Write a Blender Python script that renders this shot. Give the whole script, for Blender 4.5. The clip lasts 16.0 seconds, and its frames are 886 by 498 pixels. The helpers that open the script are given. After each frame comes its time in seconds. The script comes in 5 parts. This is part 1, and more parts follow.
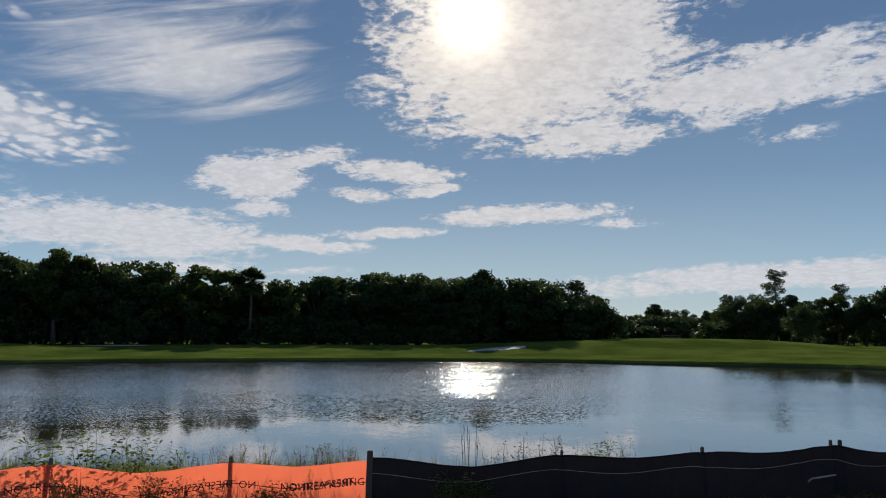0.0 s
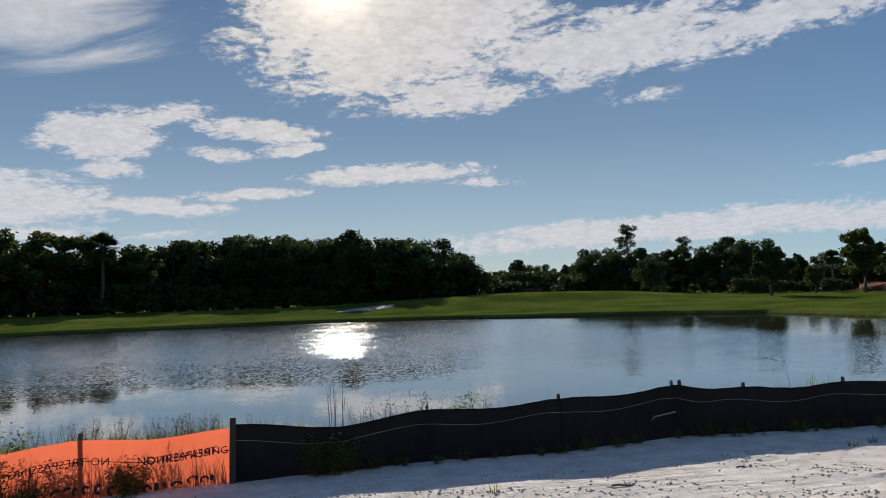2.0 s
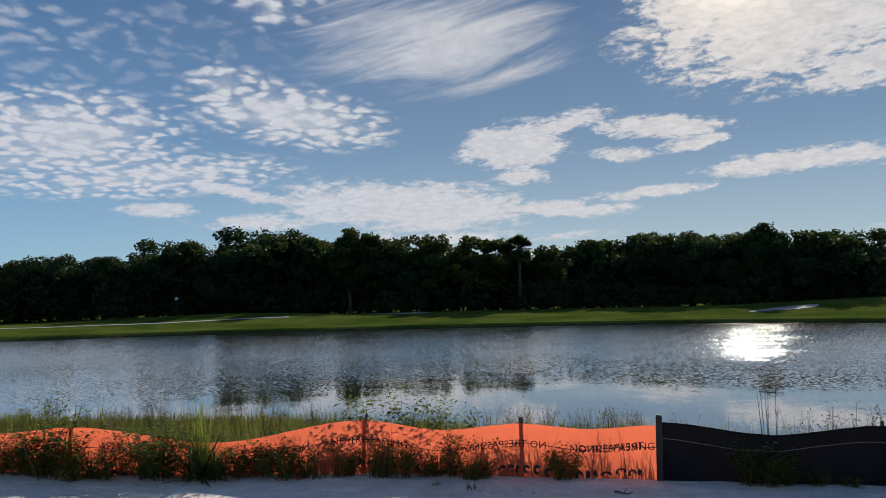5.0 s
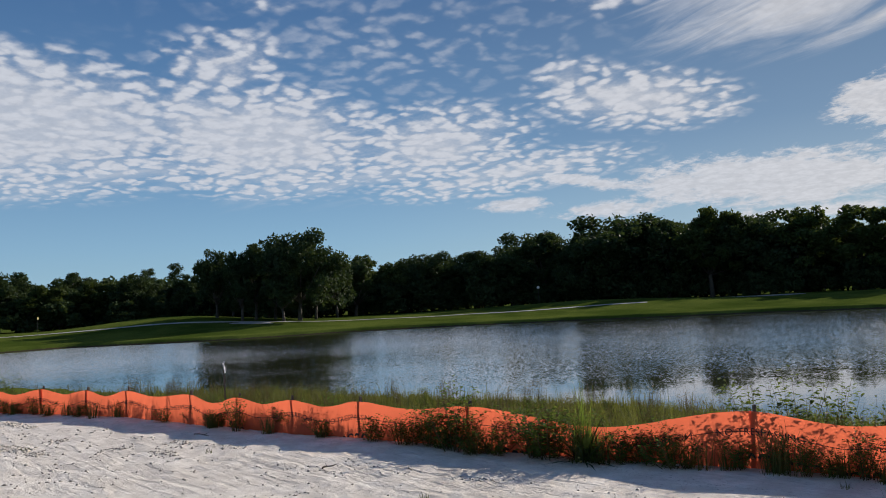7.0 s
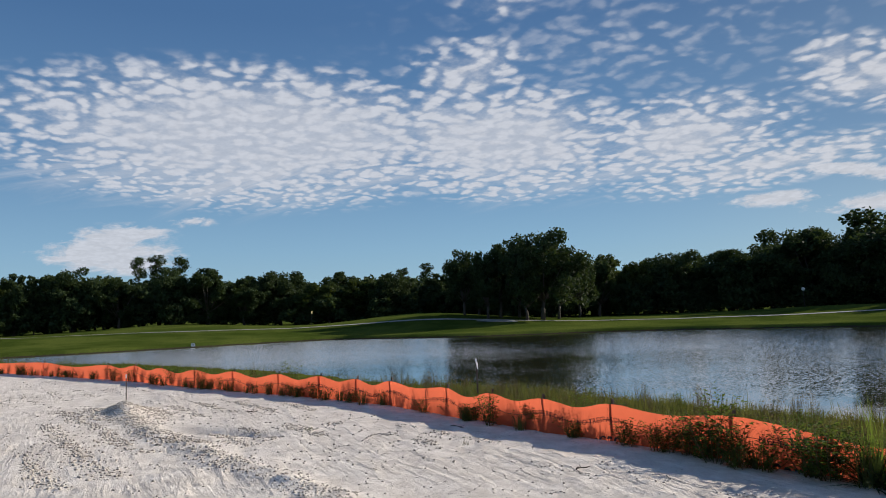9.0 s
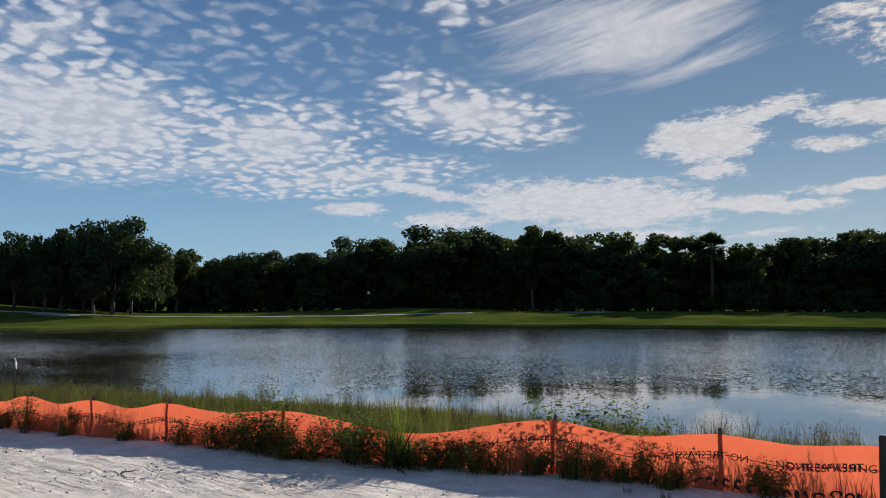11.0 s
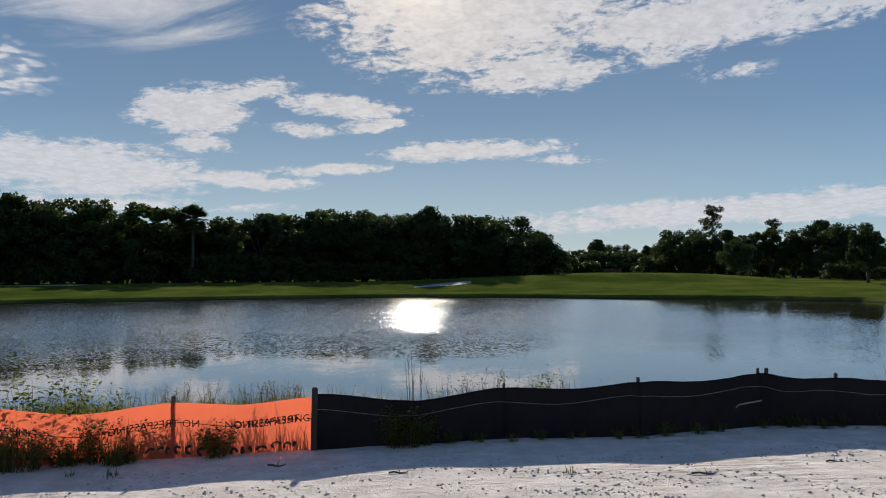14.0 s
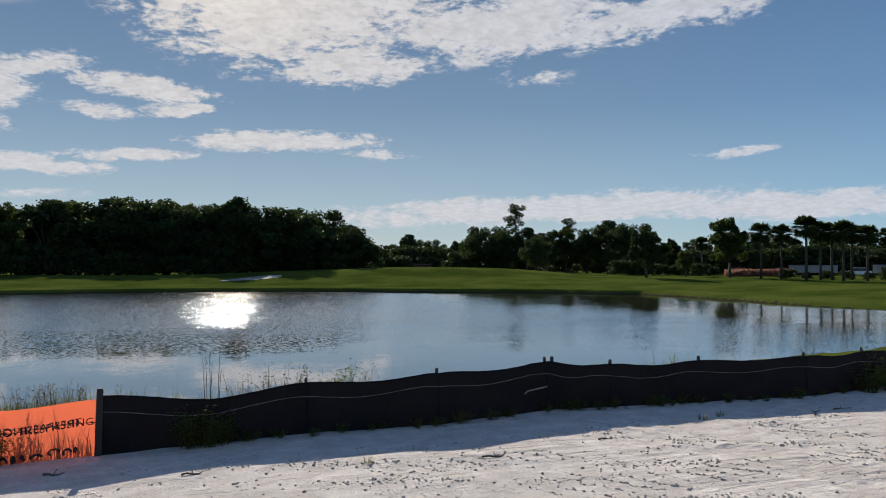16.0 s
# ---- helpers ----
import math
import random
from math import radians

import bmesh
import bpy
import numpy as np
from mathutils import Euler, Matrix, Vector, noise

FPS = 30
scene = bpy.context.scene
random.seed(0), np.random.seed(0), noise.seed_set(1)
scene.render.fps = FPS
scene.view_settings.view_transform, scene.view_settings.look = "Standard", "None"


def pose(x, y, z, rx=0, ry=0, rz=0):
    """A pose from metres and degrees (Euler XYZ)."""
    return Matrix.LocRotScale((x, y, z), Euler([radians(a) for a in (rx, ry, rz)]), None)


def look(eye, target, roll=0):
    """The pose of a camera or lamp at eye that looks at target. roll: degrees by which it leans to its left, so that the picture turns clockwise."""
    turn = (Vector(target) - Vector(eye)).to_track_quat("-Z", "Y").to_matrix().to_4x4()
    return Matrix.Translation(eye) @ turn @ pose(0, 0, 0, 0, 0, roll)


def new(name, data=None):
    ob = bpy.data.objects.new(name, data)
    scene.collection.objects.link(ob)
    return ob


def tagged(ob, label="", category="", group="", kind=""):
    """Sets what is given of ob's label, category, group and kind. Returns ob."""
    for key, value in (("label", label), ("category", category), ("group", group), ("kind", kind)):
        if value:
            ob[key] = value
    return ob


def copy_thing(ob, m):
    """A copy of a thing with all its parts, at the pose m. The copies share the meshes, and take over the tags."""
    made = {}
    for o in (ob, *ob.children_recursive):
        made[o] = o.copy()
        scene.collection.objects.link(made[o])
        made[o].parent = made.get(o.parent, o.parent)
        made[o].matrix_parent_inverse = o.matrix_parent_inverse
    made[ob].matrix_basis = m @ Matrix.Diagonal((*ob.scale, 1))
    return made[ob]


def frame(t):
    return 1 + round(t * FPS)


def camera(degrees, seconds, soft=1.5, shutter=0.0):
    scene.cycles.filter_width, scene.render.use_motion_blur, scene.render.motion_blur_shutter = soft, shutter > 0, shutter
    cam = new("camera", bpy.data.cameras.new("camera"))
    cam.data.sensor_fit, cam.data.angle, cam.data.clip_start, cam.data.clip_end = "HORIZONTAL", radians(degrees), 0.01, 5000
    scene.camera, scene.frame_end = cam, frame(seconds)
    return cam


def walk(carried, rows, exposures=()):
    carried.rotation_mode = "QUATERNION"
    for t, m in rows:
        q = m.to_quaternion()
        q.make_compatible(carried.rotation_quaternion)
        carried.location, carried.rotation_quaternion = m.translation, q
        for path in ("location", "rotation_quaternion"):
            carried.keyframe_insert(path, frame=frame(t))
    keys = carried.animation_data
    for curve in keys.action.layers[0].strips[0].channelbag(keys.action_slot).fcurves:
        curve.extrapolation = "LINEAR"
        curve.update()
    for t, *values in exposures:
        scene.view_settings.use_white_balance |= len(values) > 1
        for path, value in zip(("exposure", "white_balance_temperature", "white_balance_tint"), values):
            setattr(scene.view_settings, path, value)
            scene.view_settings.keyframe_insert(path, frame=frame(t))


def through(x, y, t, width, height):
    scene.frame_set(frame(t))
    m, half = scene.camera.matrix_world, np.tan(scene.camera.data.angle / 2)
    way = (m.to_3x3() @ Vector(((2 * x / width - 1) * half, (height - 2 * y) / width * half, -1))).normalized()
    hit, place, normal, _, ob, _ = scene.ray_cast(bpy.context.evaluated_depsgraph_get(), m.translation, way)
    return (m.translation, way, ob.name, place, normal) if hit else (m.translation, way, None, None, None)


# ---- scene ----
cam = camera(62.0, 16.0, soft=1.0)
# seconds, eye, yaw, pitch, roll
PATH = [
    (0, -0.015, -1.363, 2.164, -1.28, 6.73, 0.33),
    (0.5, 0.024, -1.347, 2.165, -6.95, 6.34, -0.31),
    (1, 0.069, -1.371, 2.175, -12.44, 5.21, -1.03),
    (1.5, 0.106, -1.391, 2.171, -15.75, 4.18, -1.49),
    (2, 0.053, -1.342, 2.168, -11.52, 3.48, -1.74),
    (2.5, 0.018, -1.324, 2.166, -3.96, 3.03, -1.72),
    (3, 0.002, -1.333, 2.168, 0.40, 2.66, -1.17),
    (3.2, 0.010, -1.326, 2.160, 2.21, 2.77, -1.28),
    (3.6, -0.008, -1.331, 2.160, 5.63, 2.82, -1.10),
    (4.03, -0.049, -1.343, 2.163, 9.22, 3.17, -1.05),
    (4.45, -0.101, -1.359, 2.168, 13.08, 3.64, -1.11),
    (4.88, -0.147, -1.377, 2.174, 17.52, 4.05, -1.23),
    (5.3, -0.175, -1.394, 2.180, 22.85, 4.21, -1.36),
    (5.5, -0.185, -1.406, 2.184, 25.64, 4.34, -1.54),
    (6, -0.217, -1.447, 2.197, 32.55, 4.17, -1.58),
    (6.5, -0.267, -1.447, 2.205, 39.09, 4.03, -2.36),
    (7, -0.346, -1.445, 2.192, 46.08, 4.02, -2.99),
    (7.5, -0.370, -1.484, 2.193, 52.33, 4.15, -2.93),
    (8, -0.448, -1.504, 2.195, 58.34, 4.31, -2.89),
    (8.2, -0.431, -1.533, 2.197, 60.78, 4.41, -2.99),
    (8.6, -0.440, -1.545, 2.200, 64.17, 4.60, -2.72),
    (9.03, -0.431, -1.552, 2.206, 64.70, 4.82, -1.99),
    (9.45, -0.410, -1.552, 2.212, 62.20, 4.97, -1.09),
    (9.88, -0.380, -1.544, 2.217, 56.83, 4.97, -0.33),
    (10.3, -0.345, -1.526, 2.217, 48.73, 4.72, -0.00),
    (10.5, -0.327, -1.479, 2.230, 44.25, 4.47, 0.01),
    (11, -0.231, -1.447, 2.209, 33.21, 4.06, 0.01),
    (11.5, -0.200, -1.362, 2.182, 24.05, 3.81, 0.24),
    (12, -0.166, -1.318, 2.178, 18.14, 3.37, 0.22),
    (12.5, -0.103, -1.315, 2.168, 12.05, 2.32, 0.17),
    (13, -0.055, -1.308, 2.160, 5.28, 1.71, 0.03),
    (13.5, -0.008, -1.357, 2.174, -1.09, 1.60, -0.11),
    (14, 0.022, -1.328, 2.178, -5.46, 1.80, -0.23),
    (14.5, 0.056, -1.371, 2.190, -9.20, 1.82, -0.08),
    (15, 0.087, -1.398, 2.189, -13.29, 1.67, 0.16),
    (15.5, 0.106, -1.414, 2.187, -16.86, 1.45, 0.13),
    (16, 0.118, -1.445, 2.190, -19.91, 1.32, 0.17),
]
walk(cam, [(t, pose(x, y, z, 90 + pitch, 0, yaw) @ pose(0, 0, 0, 0, 0, roll)) for t, x, y, z, yaw, pitch, roll in PATH])

# ---- light ----
SUN_AZ, SUN_EL = -3.3, 24.1      # degrees: to the left of +y, above the horizon
EXPOSURE = 0.0
scene.view_settings.exposure = EXPOSURE
to_sun = Vector((-math.sin(radians(SUN_AZ)) * math.cos(radians(SUN_EL)), math.cos(radians(SUN_AZ)) * math.cos(radians(SUN_EL)), math.sin(radians(SUN_EL))))
sun_data = bpy.data.lights.new("sun", "SUN")
sun_data.energy, sun_data.angle, sun_data.color = 5.7, radians(0.8), (1.0, 0.93, 0.83)
sun = new("sun", sun_data)
sun.matrix_world = look(to_sun * 50, (0, 0, 0))


class Nodes:
    """Short writing for node trees."""

    def __init__(self, tree):
        self.tree = tree
        tree.nodes.clear()

    def add(self, kind, **values):
        n = self.tree.nodes.new(kind)
        for key, value in values.items():
            setattr(n, key, value)
        return n

    def put(self, socket, value):
        if isinstance(value, bpy.types.NodeSocket):
            self.tree.links.new(value, socket)
        else:
            socket.default_value = value

    def math(self, op, a, b=0.0, c=0.0, clamp=False):
        n = self.add("ShaderNodeMath", operation=op, use_clamp=clamp)
        for s, v in zip(n.inputs, (a, b, c)):
            self.put(s, v)
        return n.outputs[0]

    def vec(self, op, a, b=(0, 0, 0), out=0):
        n = self.add("ShaderNodeVectorMath", operation=op)
        self.put(n.inputs[0], a)
        self.put(n.inputs[1], b)
        return n.outputs[out]

    def join(self, x, y, z=0.0):
        n = self.add("ShaderNodeCombineXYZ")
        for s, v in zip(n.inputs, (x, y, z)):
            self.put(s, v)
        return n.outputs[0]

    def split(self, v):
        n = self.add("ShaderNodeSeparateXYZ")
        self.put(n.inputs[0], v)
        return n.outputs

    def noise(self, v, scale, detail=4.0, rough=0.55, distort=0.0, color=False):
        n = self.add("ShaderNodeTexNoise")
        if v is not None:
            self.put(n.inputs["Vector"], v)
        for key, value in (("Scale", scale), ("Detail", detail), ("Roughness", rough), ("Distortion", distort)):
            self.put(n.inputs[key], value)
        return n.outputs["Color" if color else "Fac"]

    def step(self, x, lo, hi):
        n = self.add("ShaderNodeMapRange", interpolation_type="SMOOTHSTEP")
        for s, v in zip(n.inputs, (x, lo, hi, 0.0, 1.0)):
            self.put(s, v)
        return n.outputs[0]

    def mix(self, fac, a, b, how="MIX"):
        n = self.add("ShaderNodeMix", data_type="RGBA", blend_type=how)
        self.put(n.inputs[0], fac)
        self.put(n.inputs[6], (*a, 1) if isinstance(a, tuple) else a)
        self.put(n.inputs[7], (*b, 1) if isinstance(b, tuple) else b)
        return n.outputs[2]

    def bump(self, height, strength, distance, normal=None):
        n = self.add("ShaderNodeBump")
        self.put(n.inputs["Strength"], strength)
        self.put(n.inputs["Distance"], distance)
        self.put(n.inputs["Height"], height)
        if normal is not None:
            self.put(n.inputs["Normal"], normal)
        return n.outputs[0]


# ---- sky with its broken clouds ----
world = bpy.data.worlds.new("sky")
scene.world = world
world.use_nodes = True
W = Nodes(world.node_tree)
SKY = 0.062
sky = W.add("ShaderNodeTexSky", sky_type="NISHITA", sun_disc=False, sun_elevation=radians(SUN_EL), sun_rotation=radians(-SUN_AZ), air_density=1.0, dust_density=0.0, ozone_density=1.5)
way = W.add("ShaderNodeTexCoord").outputs["Generated"]
wx, wy, wz = W.split(way)
el = W.math("MULTIPLY", W.math("ARCSINE", wz), 57.29578)
az = W.math("MULTIPLY", W.math("ARCTAN2", W.math("MULTIPLY", wx, -1.0), wy), 57.29578)
high = W.math("MAXIMUM", wz, 0.02)
lofty_z = W.math("ADD", high, 0.16)   # the deck has depth, so it flattens less towards the horizon
deck = W.join(W.math("DIVIDE", wx, lofty_z), W.math("DIVIDE", wy, lofty_z))   # the cloud deck seen in plan, in units of its height
wide = W.noise(deck, 1.5, 5.0, 0.6, 0.4)
fine = W.noise(deck, 42.0, 4.0, 0.62)
puffs = W.add("ShaderNodeTexVoronoi", feature="SMOOTH_F1", voronoi_dimensions="2D")
W.put(puffs.inputs["Vector"], W.vec("ADD", deck, W.vec("MULTIPLY", W.noise(deck, 7.0, 3.0, 0.55, color=True), (0.17, 0.17, 0.0))))
puffs.inputs["Scale"].default_value, puffs.inputs["Smoothness"].default_value = 17.0, 0.7
round_puff = W.math("SUBTRACT", 1.0, W.step(puffs.outputs["Distance"], 0.02, 0.66))
cells = W.math("ADD", W.math("MULTIPLY", round_puff, 0.36), W.math("ADD", W.math("MULTIPLY", W.noise(deck, 12.0, 5.0, 0.6, 0.3), 0.46), W.math("MULTIPLY", fine, 0.18)))
place = W.join(az, el)


def fibres(tilt, along, across, detail=6.0, twist=1.0):
    """Drawn-out wisps at a tilt, from noise over bearing and height."""
    c, s = math.cos(radians(tilt)), math.sin(radians(tilt))
    v = W.join(W.vec("DOT_PRODUCT", place, (c * along, s * along, 0), 1), W.vec("DOT_PRODUCT", place, (-s * across, c * across, 0), 1))
    return W.noise(v, 1.0, detail, 0.62, twist)


def banks(rows):
    """How deep a direction lies within any of the banks: azimuth, elevation, half widths, tilt (degrees), thickness."""
    cover = None
    for a0, e0, ra, re, tilt, thick in rows:
        c, s = math.cos(radians(tilt)), math.sin(radians(tilt))
        off = W.vec("SUBTRACT", place, (a0, e0, 0))
        far_out = W.vec("LENGTH", W.join(W.vec("DOT_PRODUCT", off, (c / ra, s / ra, 0), 1), W.vec("DOT_PRODUCT", off, (-s / re, c / re, 0), 1)), out=1)
        one = W.math("MULTIPLY_ADD", far_out, -thick, thick)
        cover = one if cover is None else W.math("MAXIMUM", cover, one)
    return cover


# rows of small puffs: the mackerel field and its outliers
field = banks([(79, 13.6, 20, 5.6, 1, 1.3), (62.5, 18.0, 5.5, 3.2, -8, 0.6), (60, 12.8, 12, 4.6, 3, 1.2), (46.5, 12.0, 9, 3.5, -3, 0.9), (41, 9.5, 11, 1.6, -5, 0.8), (31, 14.4, 8.5, 2.5, 8, 0.9), (35.5, 16.3, 3.2, 1.7, 0, 0.6),
               (49, 19.5, 5, 1.6, 0, 0.03), (60, 22.9, 3.5, 1.0, 0, 0.3), (32, 22.0, 4.5, 1.5, -6, 0.4), (150, 30, 50, 14, 0, 0.8), (-100, 34, 40, 12, 0, 0.8)])
body = W.math("ADD", field, W.math("ADD", W.math("MULTIPLY_ADD", wide, 0.8, -0.4), W.math("MULTIPLY_ADD", cells, 1.7, -0.80)))
puffy = W.math("MULTIPLY", W.step(body, -0.32, 0.66), W.step(field, -0.14, 0.16))
loose = W.math("MULTIPLY_ADD", W.step(field, 0.15, 0.9), -0.42, 0.62)   # gaps of blue between the puffs, closing towards the middle
puffy = W.math("MULTIPLY", puffy, W.math("ADD", W.math("MULTIPLY", W.step(cells, 0.26, 0.6), loose), W.math("SUBTRACT", 1.0, loose)))
# drawn-out sheets: the bank before the sun, and the bars towards the horizon
sheet = banks([(-8.5, 22.0, 12.8, 7.2, -6, 1.2), (-13, 15.3, 6.2, 1.6, -2, 0.9), (-6, 30, 12, 7.5, 0, 1.0), (-24, 18.1, 10, 2.4, -5, 0.9), (-36, 18.3, 10, 1.5, -7, 0.7),
               (12.9, 11.9, 4.4, 1.8, -4, 1.0), (9.8, 13.2, 3.8, 0.8, -15, 0.8), (2.4, 12.6, 5.0, 0.75, 3, 0.8), (5.3, 10.8, 2.2, 0.5, 4, 0.6), (0, 11.25, 2.3, 0.5, -6, 0.6), (12.6, 9.6, 2.2, 0.6, 0, 0.5),
               (21.5, 7.4, 9.6, 2.0, 3, 1.0), (33.5, 8.2, 4.2, 0.5, 11, 0.7), (33, 6.3, 4.5, 0.55, 0, 0.5), (9.5, 6.9, 5.2, 0.6, 3, 0.75), (3.2, 7.9, 4.6, 0.45, -4, 0.75), (17, 5.0, 7, 0.4, 0, 0.4), (40.2, 7.1, 2.8, 0.4, 0, 0.45),
               (-7.5, 9.35, 7.6, 0.75, -1.5, 0.85), (-14.5, 8.6, 2.0, 0.25, 2, 0.2), (-26.9, 14.2, 1.6, 0.35, 0, 0.2),
               (-29, 4.5, 16, 1.1, -2, 0.9), (-17, 3.9, 5, 0.7, 0, 0.35), (-45, 4.4, 10, 1.0, 0, 0.8), (-41.5, 8.2, 2.6, 0.35, -4, 0.6), (88.5, 6.2, 3.0, 0.7, 0, 0.7), (89, 4.7, 4.5, 1.2, 0, 0.8), (83.5, 7.2, 1.2, 0.3, 0, 0.4), (-75, 14, 16, 5, 0, 0.8)])
bars = fibres(-3, 0.2, 0.6, 7.0, 0.8)
rag = fibres(-4, 0.75, 1.7, 6.0, 0.6)
lofty = W.step(el, 4.5, 11.0)
body = W.math("ADD", W.math("MULTIPLY", sheet, 1.1), W.math("ADD", W.math("MULTIPLY_ADD", bars, 2.0, -1.0), W.math("ADD", W.math("MULTIPLY_ADD", rag, 1.3, -0.65), W.math("MULTIPLY", W.math("MULTIPLY_ADD", fine, 0.7, -0.35), lofty))))
flat = W.math("MULTIPLY", W.step(body, -0.20, 0.34), W.step(sheet, -0.4, 0.0))
flat = W.math("MULTIPLY", flat, W.math("MULTIPLY_ADD", W.step(W.math("MULTIPLY_ADD", fine, 0.5, W.math("MULTIPLY", rag, 0.5)), 0.25, 0.6), W.math("MULTIPLY", lofty, 0.16), W.math("MULTIPLY_ADD", lofty, -0.16, 1.0)))
# one veil of ice cloud with slanting fibres
veil = banks([(19.5, 20.3, 11, 4.5, -5, 1.0), (14.5, 17.0, 6.5, 0.9, -13, 0.7), (20, 27, 12, 4, 0, 0.8), (79, 10.6, 19, 2.7, 0, 0.75), (50, 9.6, 12, 1.8, -2, 0.5)])
threads = fibres(-13, 0.07, 0.5, 8.0, 1.0)
icy = W.math("MULTIPLY", W.step(W.math("ADD", veil, W.math("MULTIPLY_ADD", threads, 2.2, -1.1)), -0.15, 0.9), W.step(veil, -0.4, 0.25))
icy = W.math("MULTIPLY", icy, 0.88)
dense = W.math("MAXIMUM", puffy, W.math("MAXIMUM", flat, icy))
near_sun = W.vec("DOT_PRODUCT", way, tuple(to_sun), 1)
angle = W.math("MULTIPLY", W.math("ARCCOSINE", W.math("MINIMUM", near_sun, 0.999999)), 57.29578)
aureole = W.math("POWER", 2.71828, W.math("MULTIPLY", angle, -0.72))
halo = W.math("POWER", 2.71828, W.math("MULTIPLY", angle, -0.055))
grain = W.math("ADD", W.math("MULTIPLY", cells, 0.4), W.math("ADD", W.math("MULTIPLY", rag, 0.3), W.math("MULTIPLY", fine, 0.3)))
shade = W.math("MULTIPLY_ADD", W.step(grain, 0.3, 0.68), 0.17, 0.84)
cloud_light = W.math("MULTIPLY", shade, W.math("MULTIPLY_ADD", halo, 0.14, 0.72))
cloud = W.mix(halo, (0.86, 0.90, 1.0), (1.0, 0.91, 0.82))
cloud = W.mix(1.0, cloud, cloud_light, "MULTIPLY")
base = W.mix(1.0, sky.outputs[0], (SKY, SKY, SKY), "MULTIPLY")
ramp = W.add("ShaderNodeValToRGB")
for k, (e0, color) in enumerate([(0, (0.46, 0.55, 0.60)), (5, (0.34, 0.45, 0.56)), (12, (0.175, 0.275, 0.42)), (22, (0.095, 0.17, 0.31)), (40, (0.065, 0.135, 0.29)), (90, (0.05, 0.11, 0.26))]):
    stop = ramp.color_ramp.elements[k] if k < 2 else ramp.color_ramp.elements.new(e0 / 90)
    stop.position, stop.color = e0 / 90, (*color, 1)
W.put(ramp.inputs[0], W.math("DIVIDE", el, 90.0))
base = W.mix(0.75, base, ramp.outputs[0])   # humid summer air: the clear sky with a pale haze towards the horizon
away = W.step(angle, 15.0, 65.0)
base = W.mix(away, base, W.mix(1.0, base, (0.76, 1.0, 1.17), "MULTIPLY"))
air = W.mix(W.math("MULTIPLY", dense, 0.93), base, cloud)
glow = W.mix(1.0, (1.0, 0.86, 0.66), W.math("MULTIPLY", aureole, 2.9), "MULTIPLY")
air = W.mix(1.0, air, glow, "ADD")
background = W.add("ShaderNodeBackground")
W.put(background.inputs[0], air)
W.put(background.inputs[1], 1.0)
W.tree.links.new(background.outputs[0], W.add("ShaderNodeOutputWorld").inputs[0])


# ---- materials ----
WATER = -0.7      # level of the pond


def material(name):
    m = bpy.data.materials.new(name)
    m.use_nodes = True
    n = Nodes(m.node_tree)
    return m, n, n.add("ShaderNodeOutputMaterial")


def plain(name, low, high, scale=8.0, rough=0.7, metal=0.0, relief=0.3, distance=0.005, stretch=(1, 1, 1)):
    """A worn surface between two colours, at two scales of noise, with fine relief."""
    m, n, out = material(name)
    at = n.vec("MULTIPLY", n.add("ShaderNodeTexCoord").outputs["Object"], stretch)
    big, small = n.noise(at, scale * 0.2, 3), n.noise(at, scale * 3, 5, 0.65)
    bsdf = n.add("ShaderNodeBsdfPrincipled")
    n.put(bsdf.inputs["Base Color"], n.mix(n.step(n.math("ADD", n.math("MULTIPLY", big, 0.5), n.math("MULTIPLY", small, 0.5)), 0.32, 0.68), low, high))
    n.put(bsdf.inputs["Roughness"], n.math("MULTIPLY_ADD", small, 0.2, rough - 0.1))
    bsdf.inputs["Metallic"].default_value = metal
    n.put(bsdf.inputs["Normal"], n.bump(small, relief, distance))
    n.tree.links.new(bsdf.outputs[0], out.inputs[0])
    return m


def leafy(name, low, high, through=0.35, rough=0.6, gloss=0.08):
    """Leaves that let some light through; each leaf differs a little."""
    m, n, out = material(name)
    geo, info = n.add("ShaderNodeNewGeometry"), n.add("ShaderNodeObjectInfo")
    vary = n.math("ADD", n.math("MULTIPLY", geo.outputs["Random Per Island"], 0.7), n.math("MULTIPLY", info.outputs["Random"], 0.3))
    color = n.mix(vary, low, high)
    bsdf = n.add("ShaderNodeBsdfPrincipled")
    n.put(bsdf.inputs["Base Color"], color)
    bsdf.inputs["Roughness"].default_value = rough
    bsdf.inputs["Specular IOR Level"].default_value = gloss
    thin = n.add("ShaderNodeBsdfTranslucent")
    n.put(thin.inputs[0], n.mix(0.5, color, (high[0] * 1.6, high[1] * 1.5, high[2] * 0.6)))
    both = n.add("ShaderNodeMixShader")
    both.inputs[0].default_value = through
    n.tree.links.new(bsdf.outputs[0], both.inputs[1])
    n.tree.links.new(thin.outputs[0], both.inputs[2])
    n.tree.links.new(both.outputs[0], out.inputs[0])
    return m


